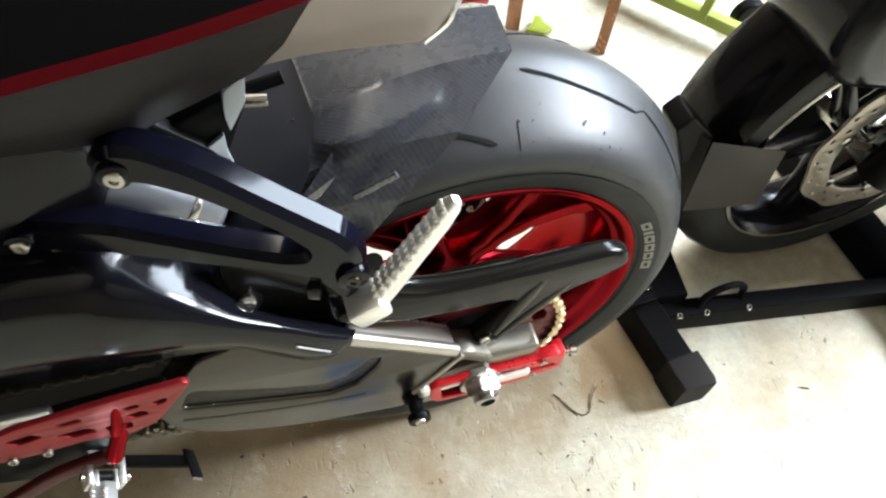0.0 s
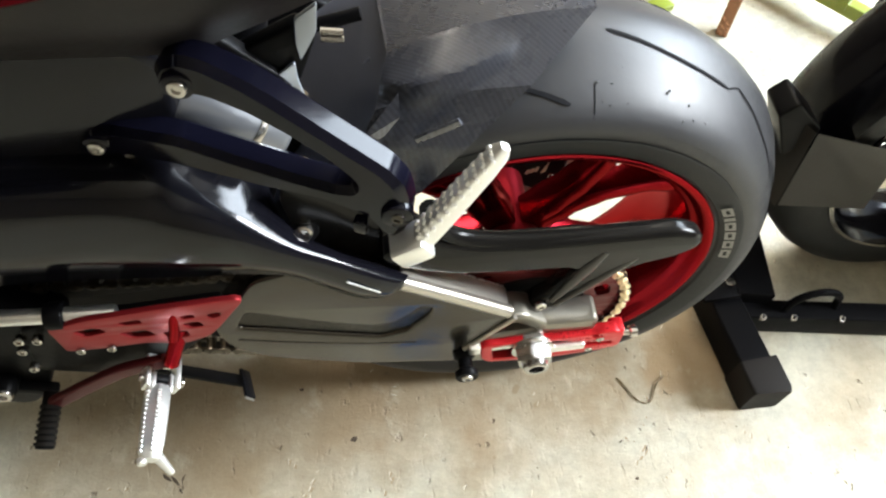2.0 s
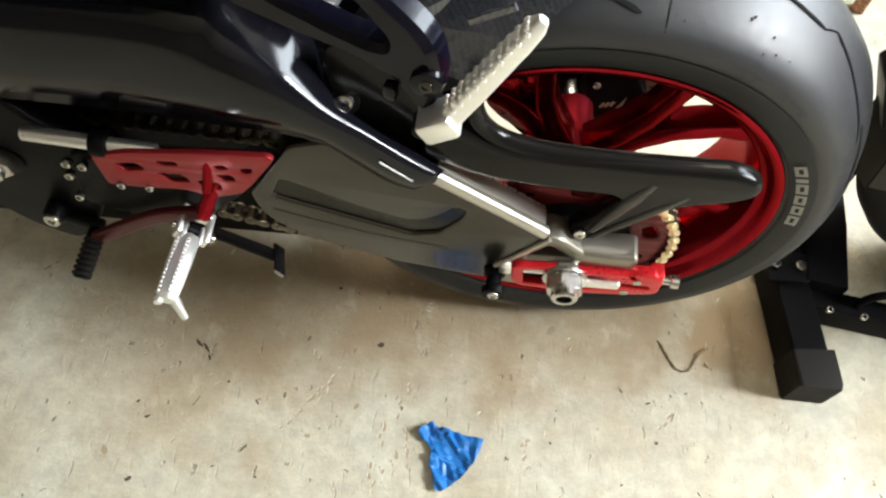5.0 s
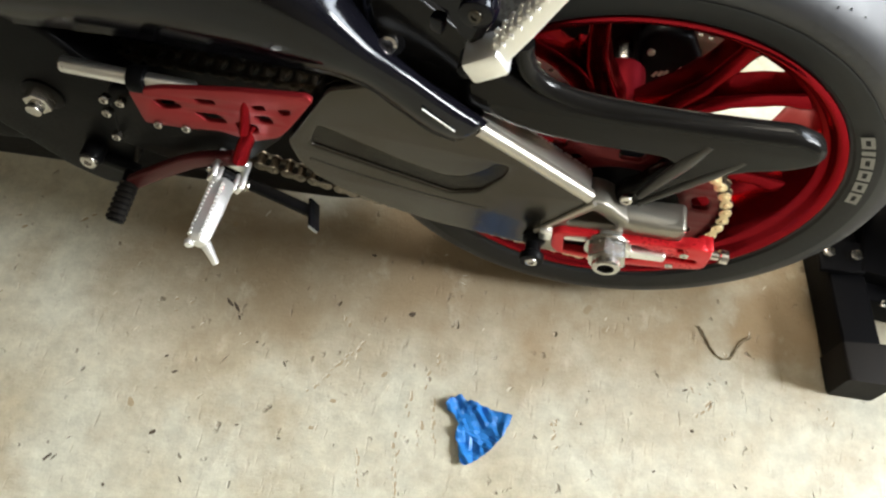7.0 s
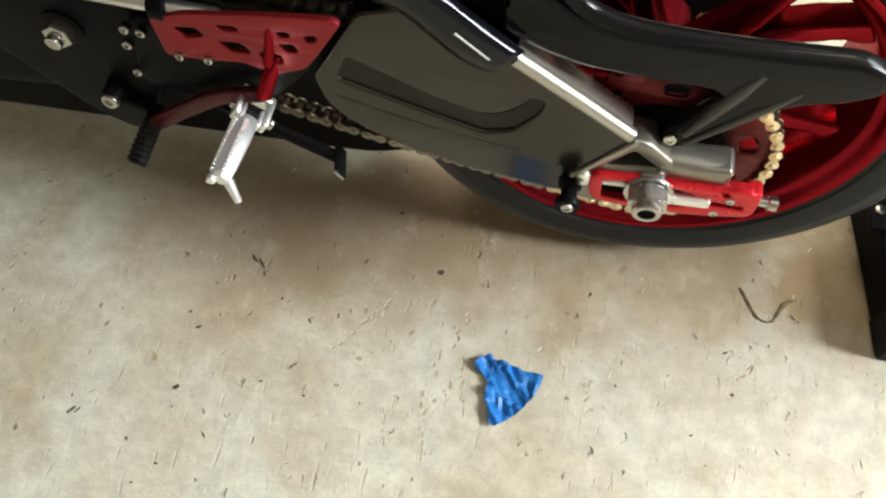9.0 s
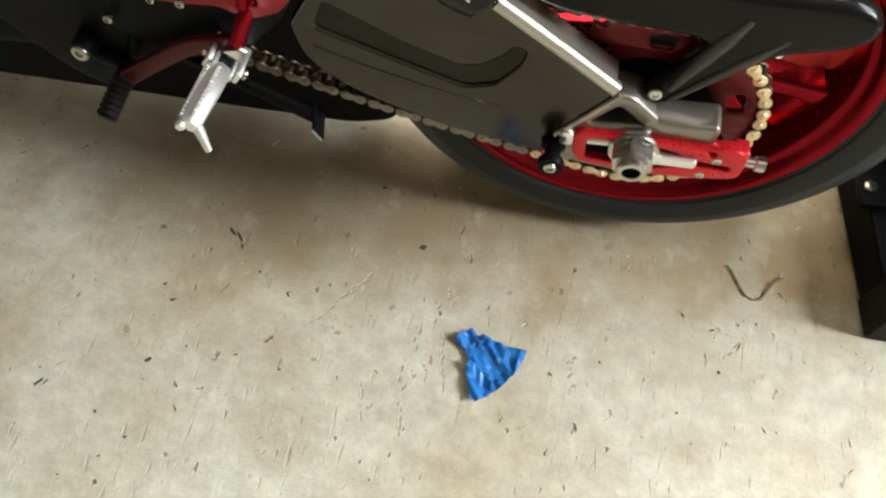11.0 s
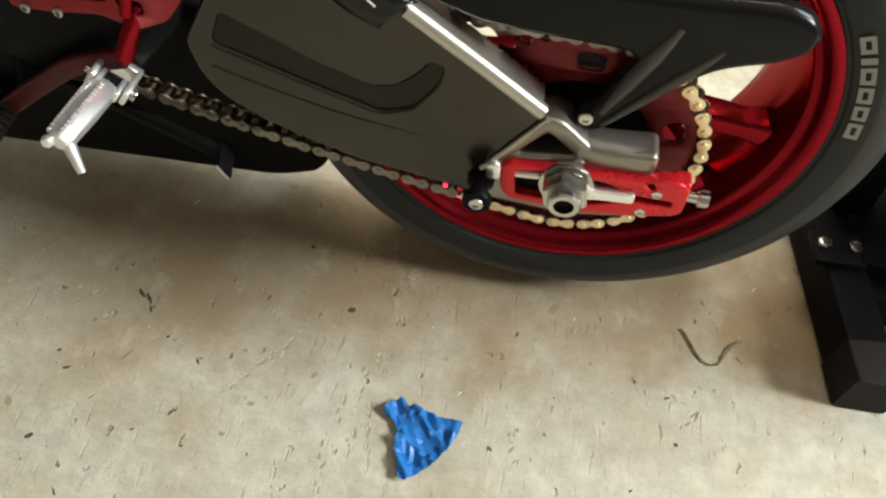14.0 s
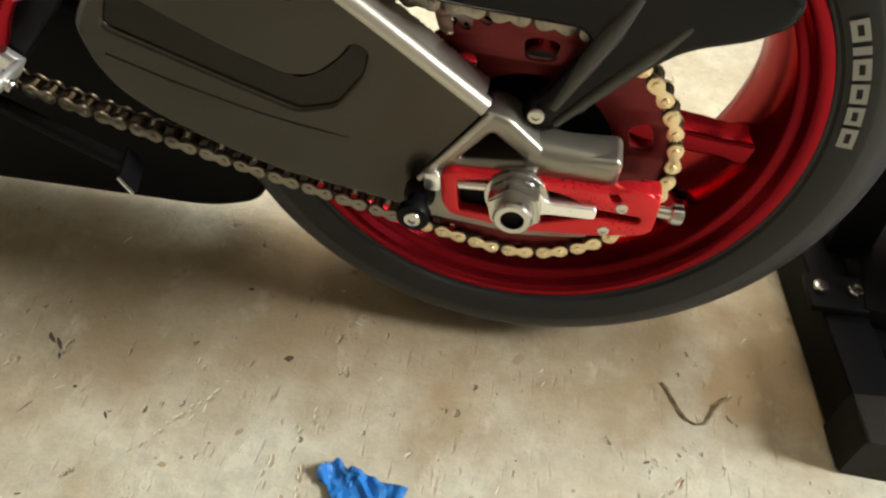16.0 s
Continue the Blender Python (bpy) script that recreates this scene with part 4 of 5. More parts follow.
def tail():
    # grey flank, bent along its length: lower edge, belt line under the stripe
    lows = [(-.90, -.13, .752), (-.60, -.132, .750), (-.44, -.134, .749), (-.36, -.135, .748), (-.284, -.133, .745), (-.247, -.130, .756), (-.215, -.128, .768), (-.190, -.126, .778)]
    highs = [(-.90, -.175, .755), (-.60, -.174, .785), (-.44, -.173, .807), (-.36, -.172, .818), (-.284, -.171, .831), (-.241, -.170, .838), (-.200, -.168, .846), (-.158, -.165, .855)]
    tops = [(-.90, -.150, .86), (-.60, -.148, .875), (-.44, -.146, .882), (-.36, -.145, .885), (-.284, -.143, .89), (-.241, -.142, .892), (-.200, -.140, .895), (-.158, -.140, .895)]

    def band(a, b, inward):
        bm = bmesh.new()
        rows = []
        for p, q in zip(smooth_path(a, 5), smooth_path(b, 5)):
            mid = (p + q) / 2 + Vector((0, -.006, 0))
            rows.append([bm.verts.new(v) for v in (p, p.lerp(mid, .6), mid, q.lerp(mid, .6), q)])
        for p, q in zip(rows, rows[1:]):
            for j in range(4):
                bm.faces.new((p[j], p[j + 1], q[j + 1], q[j]))
        bmesh.ops.solidify(bm, geom=bm.faces[:], thickness=inward)
        return bm

    t = part("tail_fairing", band(lows, highs, .003), TAILGREY, bike, "matt dark grey tail fairing panel", angle=50)
    red_low = [(p[0], p[1] - .001, p[2]) for p in highs]
    red_high = [(p[0], p[1] + .003, p[2] + .007) for p in highs]
    part("red_stripe", band(red_low, red_high, .002), REDSTRIPE, t, "dark red pinstripe along the tail", angle=50)
    part("upper_panel", band(red_high, tops, .003), BLACK, t, "gloss black upper tail panel", angle=50)
    cowl_low = [(-.192, -.122, .778), (-.150, -.108, .770), (-.100, -.094, .757), (-.066, -.084, .748), (-.045, -.078, .763)]
    cowl_high = [(-.160, -.160, .855), (-.130, -.148, .853), (-.095, -.130, .850), (-.065, -.112, .846), (-.044, -.100, .842)]
    part("rear_cowl", band(cowl_low, cowl_high, .003), TAILPALE, t, "pale beige grey rear cowl panel", angle=50)
    part("cowl_rim", sweep(smooth_path([(-.068, -.085, .7475), (-.046, -.079, .762), (-.043, -.088, .80), (-.043, -.100, .842)], 5), rect_section(.006, .004, .001)), SILVER, t, "bright edge of the cowl")
    part("seat_pad", box(.74, .27, .05, Matrix.Translation((-.535, 0, .880)), .02, 4), SATIN, bike, "black seat pad")
    # undertray and inner parts glimpsed under the tail
    part("inner_panel", slab([(-.296, .671), (-.213, .715), (-.200, .70), (-.218, .655), (-.252, .635), (-.30, .64)], -.075, -.06, bevel=.003), SATIN, bike, "black inner panel")
    part("tail_bracket", slab([(-.214, .722), (-.196, .736), (-.199, .710), (-.214, .682), (-.216, .698)], -.080, -.076, bevel=.001, r=.003), ALLOYDULL, bike, "bare alloy bracket under the tail")
    part("frame_gusset", slab([(-.240, .664), (-.219, .681), (-.219, .663), (-.214, .632), (-.238, .650)], -.080, -.076, bevel=.001, r=.003), ALLOYDULL, bike, "bare alloy gusset")
    for z in (.660, .668):
        part("steel_clip", rod((-.200, -.03, z), (-.181, -.03, z - .003), .0035, 10), STEEL, bike)
    part("undertray", box(.42, .20, .02, pose(-.42, .0, .745, 0, -4, 0), .006), SATIN, bike, "black undertray")
    part("exhaust_strap", rod((-.205, -.02, .665), (-.165, -.02, .675), .006), SATIN, bike)


tail()


def pillion_bracket():
    # two slim bars that meet in a V at the footrest
    front = lambda x, z: (x, -.209 - .37 * (x + .150), z)
    ring = [front(x, z) for x, z in ((-.303, .742), (-.298, .756), (-.284, .7645), (-.268, .764), (-.242, .753), (-.226, .743), (-.188, .716), (-.158, .695), (-.147, .680), (-.143, .660), (-.144, .638), (-.151, .615), (-.163, .618),
            (-.176, .637), (-.206, .645), (-.250, .645), (-.305, .649), (-.340, .648), (-.368, .641), (-.382, .648), (-.385, .662), (-.372, .673), (-.352, .678), (-.305, .681), (-.262, .673), (-.226, .667), (-.195, .664), (-.183, .667),
            (-.181, .676), (-.198, .694), (-.222, .711), (-.245, .724), (-.270, .732), (-.292, .729))]
    br = part("pillion_bracket", chamfered(ring, (-.37, -1, 0), .026, .0055, .006), ANOBLACK, bike, "black anodised V-shaped pillion footrest bracket", angle=40)
    for nm, p in (("upper_boss", (-.284, -.1595, .743)), ("lower_boss", (-.368, -.1285, .6565))):
        part(nm, rod((p[0], p[1] + .02, p[2]), (p[0] - .001, p[1] - .003, p[2]), .0110, 24, .002), ANOBLACK, br)
        socket_bolt("bolt", (p[0] - .001, p[1] - .003, p[2]), (-.2, -1, .1), .0068, .003, br)
    part("hinge_ear", rod((-.150, -.196, .652), (-.151, -.213, .652), .012, 24, .002), ANOBLACK, br)
    socket_bolt("bolt", (-.151, -.213, .652), (-.3, -1, .1), .0052, .002, br, TITAN, "dull grey socket bolt")
    part("stop_block", box(.010, .010, .014, pose(-.178, -.200, .630, 0, 0, -18), .002), ANOBLACK, br)
    part("pivot", rod((-.155, -.208, .592), (-.155, -.19, .592), .008, 18, .001), SATIN, br)
    # folded footrest: block, ribbed shaft
    a, b = Vector((-.136, -.212, .618)), Vector((-.078, -.206, .716))
    d = (b - a).normalized()
    peg = part("pillion_peg", sweep([a, a.lerp(b, .3), a.lerp(b, .8), a.lerp(b, .95), b], rect_section(.017, .017, .004, 3), [1, 1, .85, .7, .42], up=(-.85, 0, .5)), PEGSILVER, bike, "silver folded pillion footpeg with knurled teeth", angle=40)
    part("peg_block", box(.030, .027, .022, Matrix.Translation((-.141, -.212, .615)) @ Matrix.Rotation(radians(-32), 4, "Y"), .004), PEGSILVER, peg, "square silver hinge block", angle=40)
    side = d.cross(Vector((0, 1, 0))).normalized()
    n = Vector((0, -1, 0))
    me = bpy.data.meshes.new("tooth")
    bm = box(.0042, .0046, .0042, None, .0009, 1)
    bm.to_mesh(me)
    bm.free()
    finish(me, PEGSILVER)
    for i in range(11):
        for k in (-1, 0, 1):
            c = a.lerp(b, .12 + .80 * i / 10) + side * (.0080 - .0022 * (i / 10)) + Vector((0, 0.0056 * k * (1 - .35 * i / 10), 0))
            part("tooth", me, PEGSILVER, peg, at=Matrix.Translation(c) @ (side).to_track_quat("Z", "Y").to_matrix().to_4x4())
    for i in range(10):
        c = a.lerp(b, .16 + .74 * i / 9) + n * (.0086 - .003 * i / 9) + side * (.005 - .001 * i / 9)
        part("tooth", me, PEGSILVER, peg, at=Matrix.Translation(c) @ n.to_track_quat("Z", "Y").to_matrix().to_4x4())


pillion_bracket()


# ---- rearset, lever, side stand, frame ----
def rearset():
    plate = [(-.466, .486), (-.430, .497), (-.36, .507), (-.296, .513), (-.290, .508), (-.320, .462), (-.332, .447), (-.356, .436), (-.366, .436), (-.390, .444), (-.430, .440), (-.466, .440)]
    holes = [[(-.447, .478), (-.425, .482), (-.418, .472), (-.440, .466)], [(-.410, .468), (-.385, .470), (-.378, .458), (-.400, .456)], [(-.405, .488), (-.385, .490), (-.383, .484), (-.400, .482)],
             [(-.350, .490), (-.338, .492), (-.336, .486), (-.348, .484)], [(-.352, .475), (-.336, .478), (-.332, .468), (-.346, .466)], [(-.326, .489), (-.313, .492), (-.314, .484), (-.324, .481)],
             [(-.372, .462), (-.350, .462), (-.350, .450), (-.368, .448)]]
    pl = part("heel_plate", slab(plate, -.190, -.184, holes, .001, .005, 2, .004), REDMATT, bike, "red anodised heel plate with oval cut-outs")
    for x, z in ((-.452, .446), (-.424, .446)):
        socket_bolt("bolt", (x, -.190, z - .004), (0, -1, .1), .0046, .004, pl)
    part("plate_back", slab([(-.50, .47), (-.31, .49), (-.335, .43), (-.385, .375), (-.45, .352), (-.52, .38)], -.178, -.165, bevel=.003, r=.012), SATIN, bike, "black rearset hanger")
    part("peg_boss", sweep([(-.352, -.184, .503), (-.356, -.186, .486), (-.360, -.188, .468), (-.366, -.190, .448)], disc_section(.0054, 18), [.8, 1.0, 1.0, .95]), RED, pl, "red turned footpeg boss", angle=60)
    part("post", sweep([(-.358, -.180, .452), (-.362, -.184, .444), (-.370, -.192, .428), (-.378, -.196, .408)], disc_section(.0076, 16)), RED, pl, "red footpeg post")
    # clevis and folding peg, hinged on a tilted pin
    hinge = Matrix.Translation((-.3935, -.2045, .387)) @ Matrix.Rotation(radians(36), 4, "Y") @ Matrix.Rotation(radians(-4), 4, "X")

    def hung(bm):
        bm.transform(hinge)
        return bm

    cl = part("rider_peg", hung(box(.035, .008, .017, Matrix.Translation((0, .0205, 0)), .0022)), PEGSILVER, bike, "silver knurled rider footpeg in its clevis")
    for sx in (-1, 1):
        part("clevis_cheek", hung(box(.0055, .032, .017, Matrix.Translation((sx * .0148, .006, 0)), .0020)), PEGSILVER, cl)
        part("peg_ear", hung(box(.0046, .020, .013, Matrix.Translation((sx * .0088, -.004, 0)), .002)), PEGSILVER, cl)
    part("hinge_spring", hung(rod((-.006, 0, 0), (.006, 0, 0), .0062, 14)), SATIN, cl)
    part("hinge_pin", hung(rod((-.0215, 0, 0), (.0215, 0, 0), .0034, 12)), STEEL, cl)
    part("pin_head", hung(rod((.0178, 0, 0), (.0225, 0, 0), .0056, 14, .001)), STEEL, cl)
    sec = rounded([(-.0115, -.0085), (-.0035, -.0115), (.0115, -.0085), (.0125, .0020), (.0020, .0105), (-.0105, .0085)], .003, 3)
    stations = [(-.008, .80), (-.014, 1.0), (-.040, 1.0), (-.070, .90), (-.081, .78), (-.0845, .52)]
    part("peg_shaft", hung(sweep([(-.0015 - .06 * (-y), y, .004 * (-y / .085)) for y, _ in stations], sec, [k for _, k in stations], up=(0, 0, 1))), PEGSILVER, cl, angle=40)
    part("end_ball", hung(rod((-.0135, -.082, 0), (-.0125, -.0885, .001), .0046, 12, .0015)), PEGSILVER, cl)
    part("feeler", hung(sweep([(.001, -.080, .002), (.010, -.086, -.002), (.0185, -.090, -.008)], disc_section(.0042, 12), [1.3, 1.0, .8])), PEGSILVER, cl)
    me = bpy.data.meshes.new("ridge")
    bm = box(.0042, .0030, .0052, None, .0009, 1)
    bm.to_mesh(me)
    bm.free()
    finish(me, PEGSILVER)
    for i in range(14):
        u = i / 13
        y = -.016 - .061 * u
        k = 1 - .12 * u
        part("ridge", me, PEGSILVER, cl, at=hinge @ Matrix.Translation((-.0135 * k - .004 * u, y, .0035)))
        part("ridge", me, PEGSILVER, cl, at=hinge @ Matrix.Translation((-.0045 * k - .004 * u, y, .0100 * k + .002 * u)))
    # gear lever
    lev = part("gear_lever", sweep(smooth_path([(-.385, -.190, .402), (-.43, -.190, .388), (-.470, -.190, .362), (-.508, -.190, .334), (-.527, -.190, .320)], 5), rect_section(.010, .018, .004), up=(0, 0, 1)), LEVERRED, bike, "dull red gear lever with black rubber toe piece")
    part("toe_piece", rod((-.527, -.178, .324), (-.5335, -.236, .308), .0095, 16, .002), SATIN, lev)
    for i in range(7):
        part("rubber_ring", rod((-.5287 - .0008 * i, -.192 - .0062 * i, .3202 - .0017 * i), (-.5290 - .0008 * i, -.1955 - .0062 * i, .3192 - .0017 * i), .0108, 16), RUBBERCAP, lev)
    part("shift_rod", rod((-.53, -.178, .496), (-.406, -.178, .487), .0075, 16, .002), SILVER, bike, "silver gear shift rod")
    part("rod_joint", rod((-.466, -.178, .4900), (-.449, -.178, .4905), .013, 16, .003), SATIN, bike)
    for p in ((-.506, -.184, .441), (-.500, -.184, .462), (-.485, -.184, .460), (-.512, -.184, .402)):
        socket_bolt("rearset_bolt", p, (0, -1, .15), .0050, .005, bike)
    # folded side stand
    st = part("side_stand", sweep(smooth_path([(-.56, -.125, .325), (-.47, -.140, .303), (-.40, -.152, .285), (-.336, -.165, .272)], 5), rect_section(.013, .012, .004), up=(0, 0, 1)), POWDER, bike, "folded black side stand")
    part("stand_foot", box(.004, .034, .024, pose(-.332, -.168, .270, 8, -16, 10), .0012), POWDER, st)
    part("foot_edge", box(.0015, .0025, .022, pose(-.3292, -.186, .268, 8, -16, 10)), SILVER, st, "scraped bright edge of the stand foot")


rearset()


def engine_side():
    fr = part("frame", slab([(-.545, .53), (-.520, .49), (-.475, .43), (-.548, .29), (-.575, .262), (-.62, .29), (-.66, .35), (-.74, .44), (-.66, .56)], -.166, -.120, bevel=.006, r=.02, res=3), SATIN, bike, "black frame plate beside the engine")
    part("pivot_nut", rod((-.586, -.160, .430), (-.586, -.182, .430), .0145, 6, .002), STEEL, fr, "steel pivot nut")
    part("pivot_stud", rod((-.586, -.18, .430), (-.586, -.190, .430), .008, 16, .001), STEEL, fr)
    part("pivot_washer", rod((-.586, -.164, .430), (-.586, -.169, .430), .021, 24, .001), SATIN, fr)
    part("sensor_boss", rod((-.566, -.165, .347), (-.566, -.186, .347), .012, 18, .002), SATIN, fr)
    socket_bolt("bolt", (-.566, -.186, .347), (0, -1, .2), .0095, .005, fr)
    part("small_link", box(.045, .014, .014, pose(-.545, -.172, .325, 0, 25, 0), .004), SATIN, fr)
    part("engine_cover", slab([(-1.3, .20), (-.62, .26), (-.56, .33), (-.50, .46), (-.50, .60), (-.60, .66), (-1.3, .70)], -.120, .12, bevel=.02, r=.03, res=4), SATIN, bike, "black engine casing")
    part("frame_rail", slab([(-1.0, .60), (-.60, .58), (-.40, .60), (-.33, .62), (-.30, .66), (-.298, .735), (-.36, .775), (-1.0, .80)], -.125, -.085, bevel=.012, r=.02, res=4), BLACK, bike, "gloss black frame rail and side fairing", angle=60)
    # black plate put in for the deep shade behind the chain
    part("dark_backing", slab([(-.66, .38), (-.36, .40), (-.28, .48), (-.25, .56), (-.66, .60)], -.105, -.09, bevel=.002), SATIN, bike, "black plate standing in for the shade behind the chain")
    part("chain_slider", slab([(-.34, .455), (-.285, .462), (-.258, .500), (-.262, .522), (-.30, .53), (-.34, .52)], -.118, -.106, bevel=.004, r=.008), SATIN, bike, "black chain slider block")
    part("belly_box", slab([(-1.0, .075), (-.345, .095), (-.29, .115), (-.275, .14), (-.30, .26), (-.42, .36), (-1.0, .42)], -.045, .11, bevel=.02, r=.03, res=4), SATIN, bike, "black silencer box under the engine")
    part("side_fairing", slab([(-1.3, .52), (-.80, .66), (-.47, .72), (-.43, .76), (-.44, .98), (-.60, 1.03), (-1.3, 1.0)], -.235, -.160, bevel=.03, r=.05, res=5), BLACK, bike, "gloss black side fairing", angle=60)
    # mirror of the near fairing, out of view, added to fill out the shadow
    part("far_fairing", slab([(-1.3, .16), (-.80, .24), (-.62, .40), (-.47, .72), (-.43, .76), (-.44, .98), (-.60, 1.03), (-1.3, 1.0)], .160, .235, bevel=.03, r=.05, res=5), BLACK, bike, "gloss black far side fairing, unseen, added for its shadow", angle=60)
    part("fuel_tank", box(.60, .30, .24, Matrix.Translation((-1.1, 0, .96)), .07, 5), BLACK, bike, "gloss black fuel tank", angle=60)
    red = part("preload_ring", lathe([(.008, -.126), (.010, -.133), (.014, -.135), (.018, -.132), (.019, -.124), (.019, -.105)], 40, centre=(-.377, .010, .618)), REDMATT, bike, "dark red anodised preload ring behind the bracket", angle=60)
    part("ring_core", rod((-.377, -.09, .618), (-.375, -.122, .620), .0085, 20, .002), SATIN, red)
    part("steel_sleeve", sweep([(-.356, -.125, .636), (-.346, -.126, .644), (-.336, -.124, .654)], disc_section(.005, 12), [.6, 1, .7]), STEEL, red, "bright steel sleeve")
    part("inner_fender", slab([(-.44, .54), (-.25, .545), (-.212, .61), (-.222, .66), (-.262, .70), (-.30, .745), (-.44, .75)], -.082, -.066, bevel=.004, r=.02), SATIN, bike, "black inner fender behind the bracket")
    res = part("shock_reservoir", rod((-.314, -.098, .682), (-.238, -.098, .618), .026, 32, .008), RESGREY, bike, "grey cylindrical shock reservoir", angle=50)
    part("collar", rod((-.262, -.098, .6383), (-.257, -.098, .6340), .0270, 32, .001), STEEL, res)
    for z in (.655, .668):
        part("hose_clip", rod((-.238, -.10, z), (-.226, -.10, z - .012), .003, 10), STEEL, bike)
    part("shock_body", rod((-.26, -.02, .70), (-.30, -.02, .52), .024, 24), SATIN, bike, "rear shock absorber")
    coil = []
    for i in range(97):
        s = i / 96
        c = Vector((-.25, -.045, .62)).lerp(Vector((-.215, -.045, .555)), s)
        a = 2 * math.pi * 5 * s
        coil.append(c + Vector((.020 * math.cos(a) * .88, .020 * math.sin(a), .020 * math.cos(a) * .47)))
    part("spring", sweep(coil, disc_section(.0032, 8), up=(.47, 0, -.88)), STEEL, bike, "small bright steel spring")


engine_side()

# ---- wheel chock ----
def wheel_chock():
    ch = thing("wheel_chock", (.40, 0, 0), "black steel motorcycle wheel chock with rubber feet", "wheel chock")
    c0, c1 = Vector((.398, -.172, .034)), Vector((.364, .13, .034))
    part("cross_bar", sweep([c0 + Vector((0, .01, 0)), c1], rect_section(.052, .066, .006)), POWDER, ch, "black square cross bar")
    d = (c1 - c0).normalized()
    part("rubber_foot", sweep([c0 + Vector((.003, -.006, .001)), c0 + Vector((.003, .001, .001)), c0 + d * .050 + Vector((.004, 0, .001))], rect_section(.063, .070, .006), [.94, 1, 1]), RUBBERCAP, ch, "black rubber end cap")
    part("long_bar", sweep([(.405, -.027, .027), (.61, -.055, .027), (1.25, -.142, .027)], rect_section(.034, .053, .005)), POWDER, ch, "long black base bar")
    part("far_arm", sweep([(.425, -.02, .046), (.440, .09, .046), (.45, .26, .046)], rect_section(.062, .072, .006)), POWDER, ch)
    hp = part("hinge_plate", box(.062, .050, .010, pose(.369, .004, .0745, 0, 0, 3), .002), POWDER, ch)
    for x in (.350, .387):
        part("hex_bolt", rod((x, .004, .072), (x, .004, .088), .0085, 6, .001), STEEL, hp, "zinc hex bolt head")
    loop = [(.478, -.038, .040)]
    for i in range(9):
        a = math.pi * i / 8
        loop.append((.519 - .041 * math.cos(a), -.038, .066 + .036 * math.sin(a)))
    loop.append((.560, -.044, .040))
    part("tie_down_loop", sweep(smooth_path(loop, 3), disc_section(.0062, 10), up=(0, 1, 0)), POWDER, ch, "black steel tie-down loop")
    for x, y in ((.438, -.046), (.488, -.052), (.566, -.062)):
        socket_bolt("bolt", (x, y, .050), (0, -.6, 1), .006, .004, ch)
    part("rear_cross_bar", sweep([(.90, -.36, .036), (.86, .30, .036)], rect_section(.062, .066, .006)), POWDER, ch)
    # folded cradle that catches the front wheel
    part("cradle_cap", slab([(.318, .449), (.337, .468), (.386, .420), (.384, .396), (.356, .370)], .030, .075, bevel=.003), SATIN, ch, "black folded cradle top")
    for nm, ring in (("cradle_cheek", [(.374, .018, .426), (.528, .026, .362), (.540, .026, .236), (.388, .018, .276)]),
                     ("cradle_nose", [(.338, .060, .440), (.370, .018, .428), (.384, .018, .274), (.352, .060, .300)])):
        bm = bmesh.new()
        bm.faces.new([bm.verts.new(p) for p in ring])
        bmesh.ops.solidify(bm, geom=bm.faces[:], thickness=.004)
        bmesh.ops.bevel(bm, geom=bm.edges[:], offset=.001, segments=1, affect="EDGES")
        part(nm, bm, GREYPLATE, ch, "bent grey steel plate")
    part("cradle_post", sweep([(.40, .10, .06), (.385, .10, .28)], rect_section(.04, .05, .005)), POWDER, ch)


wheel_chock()


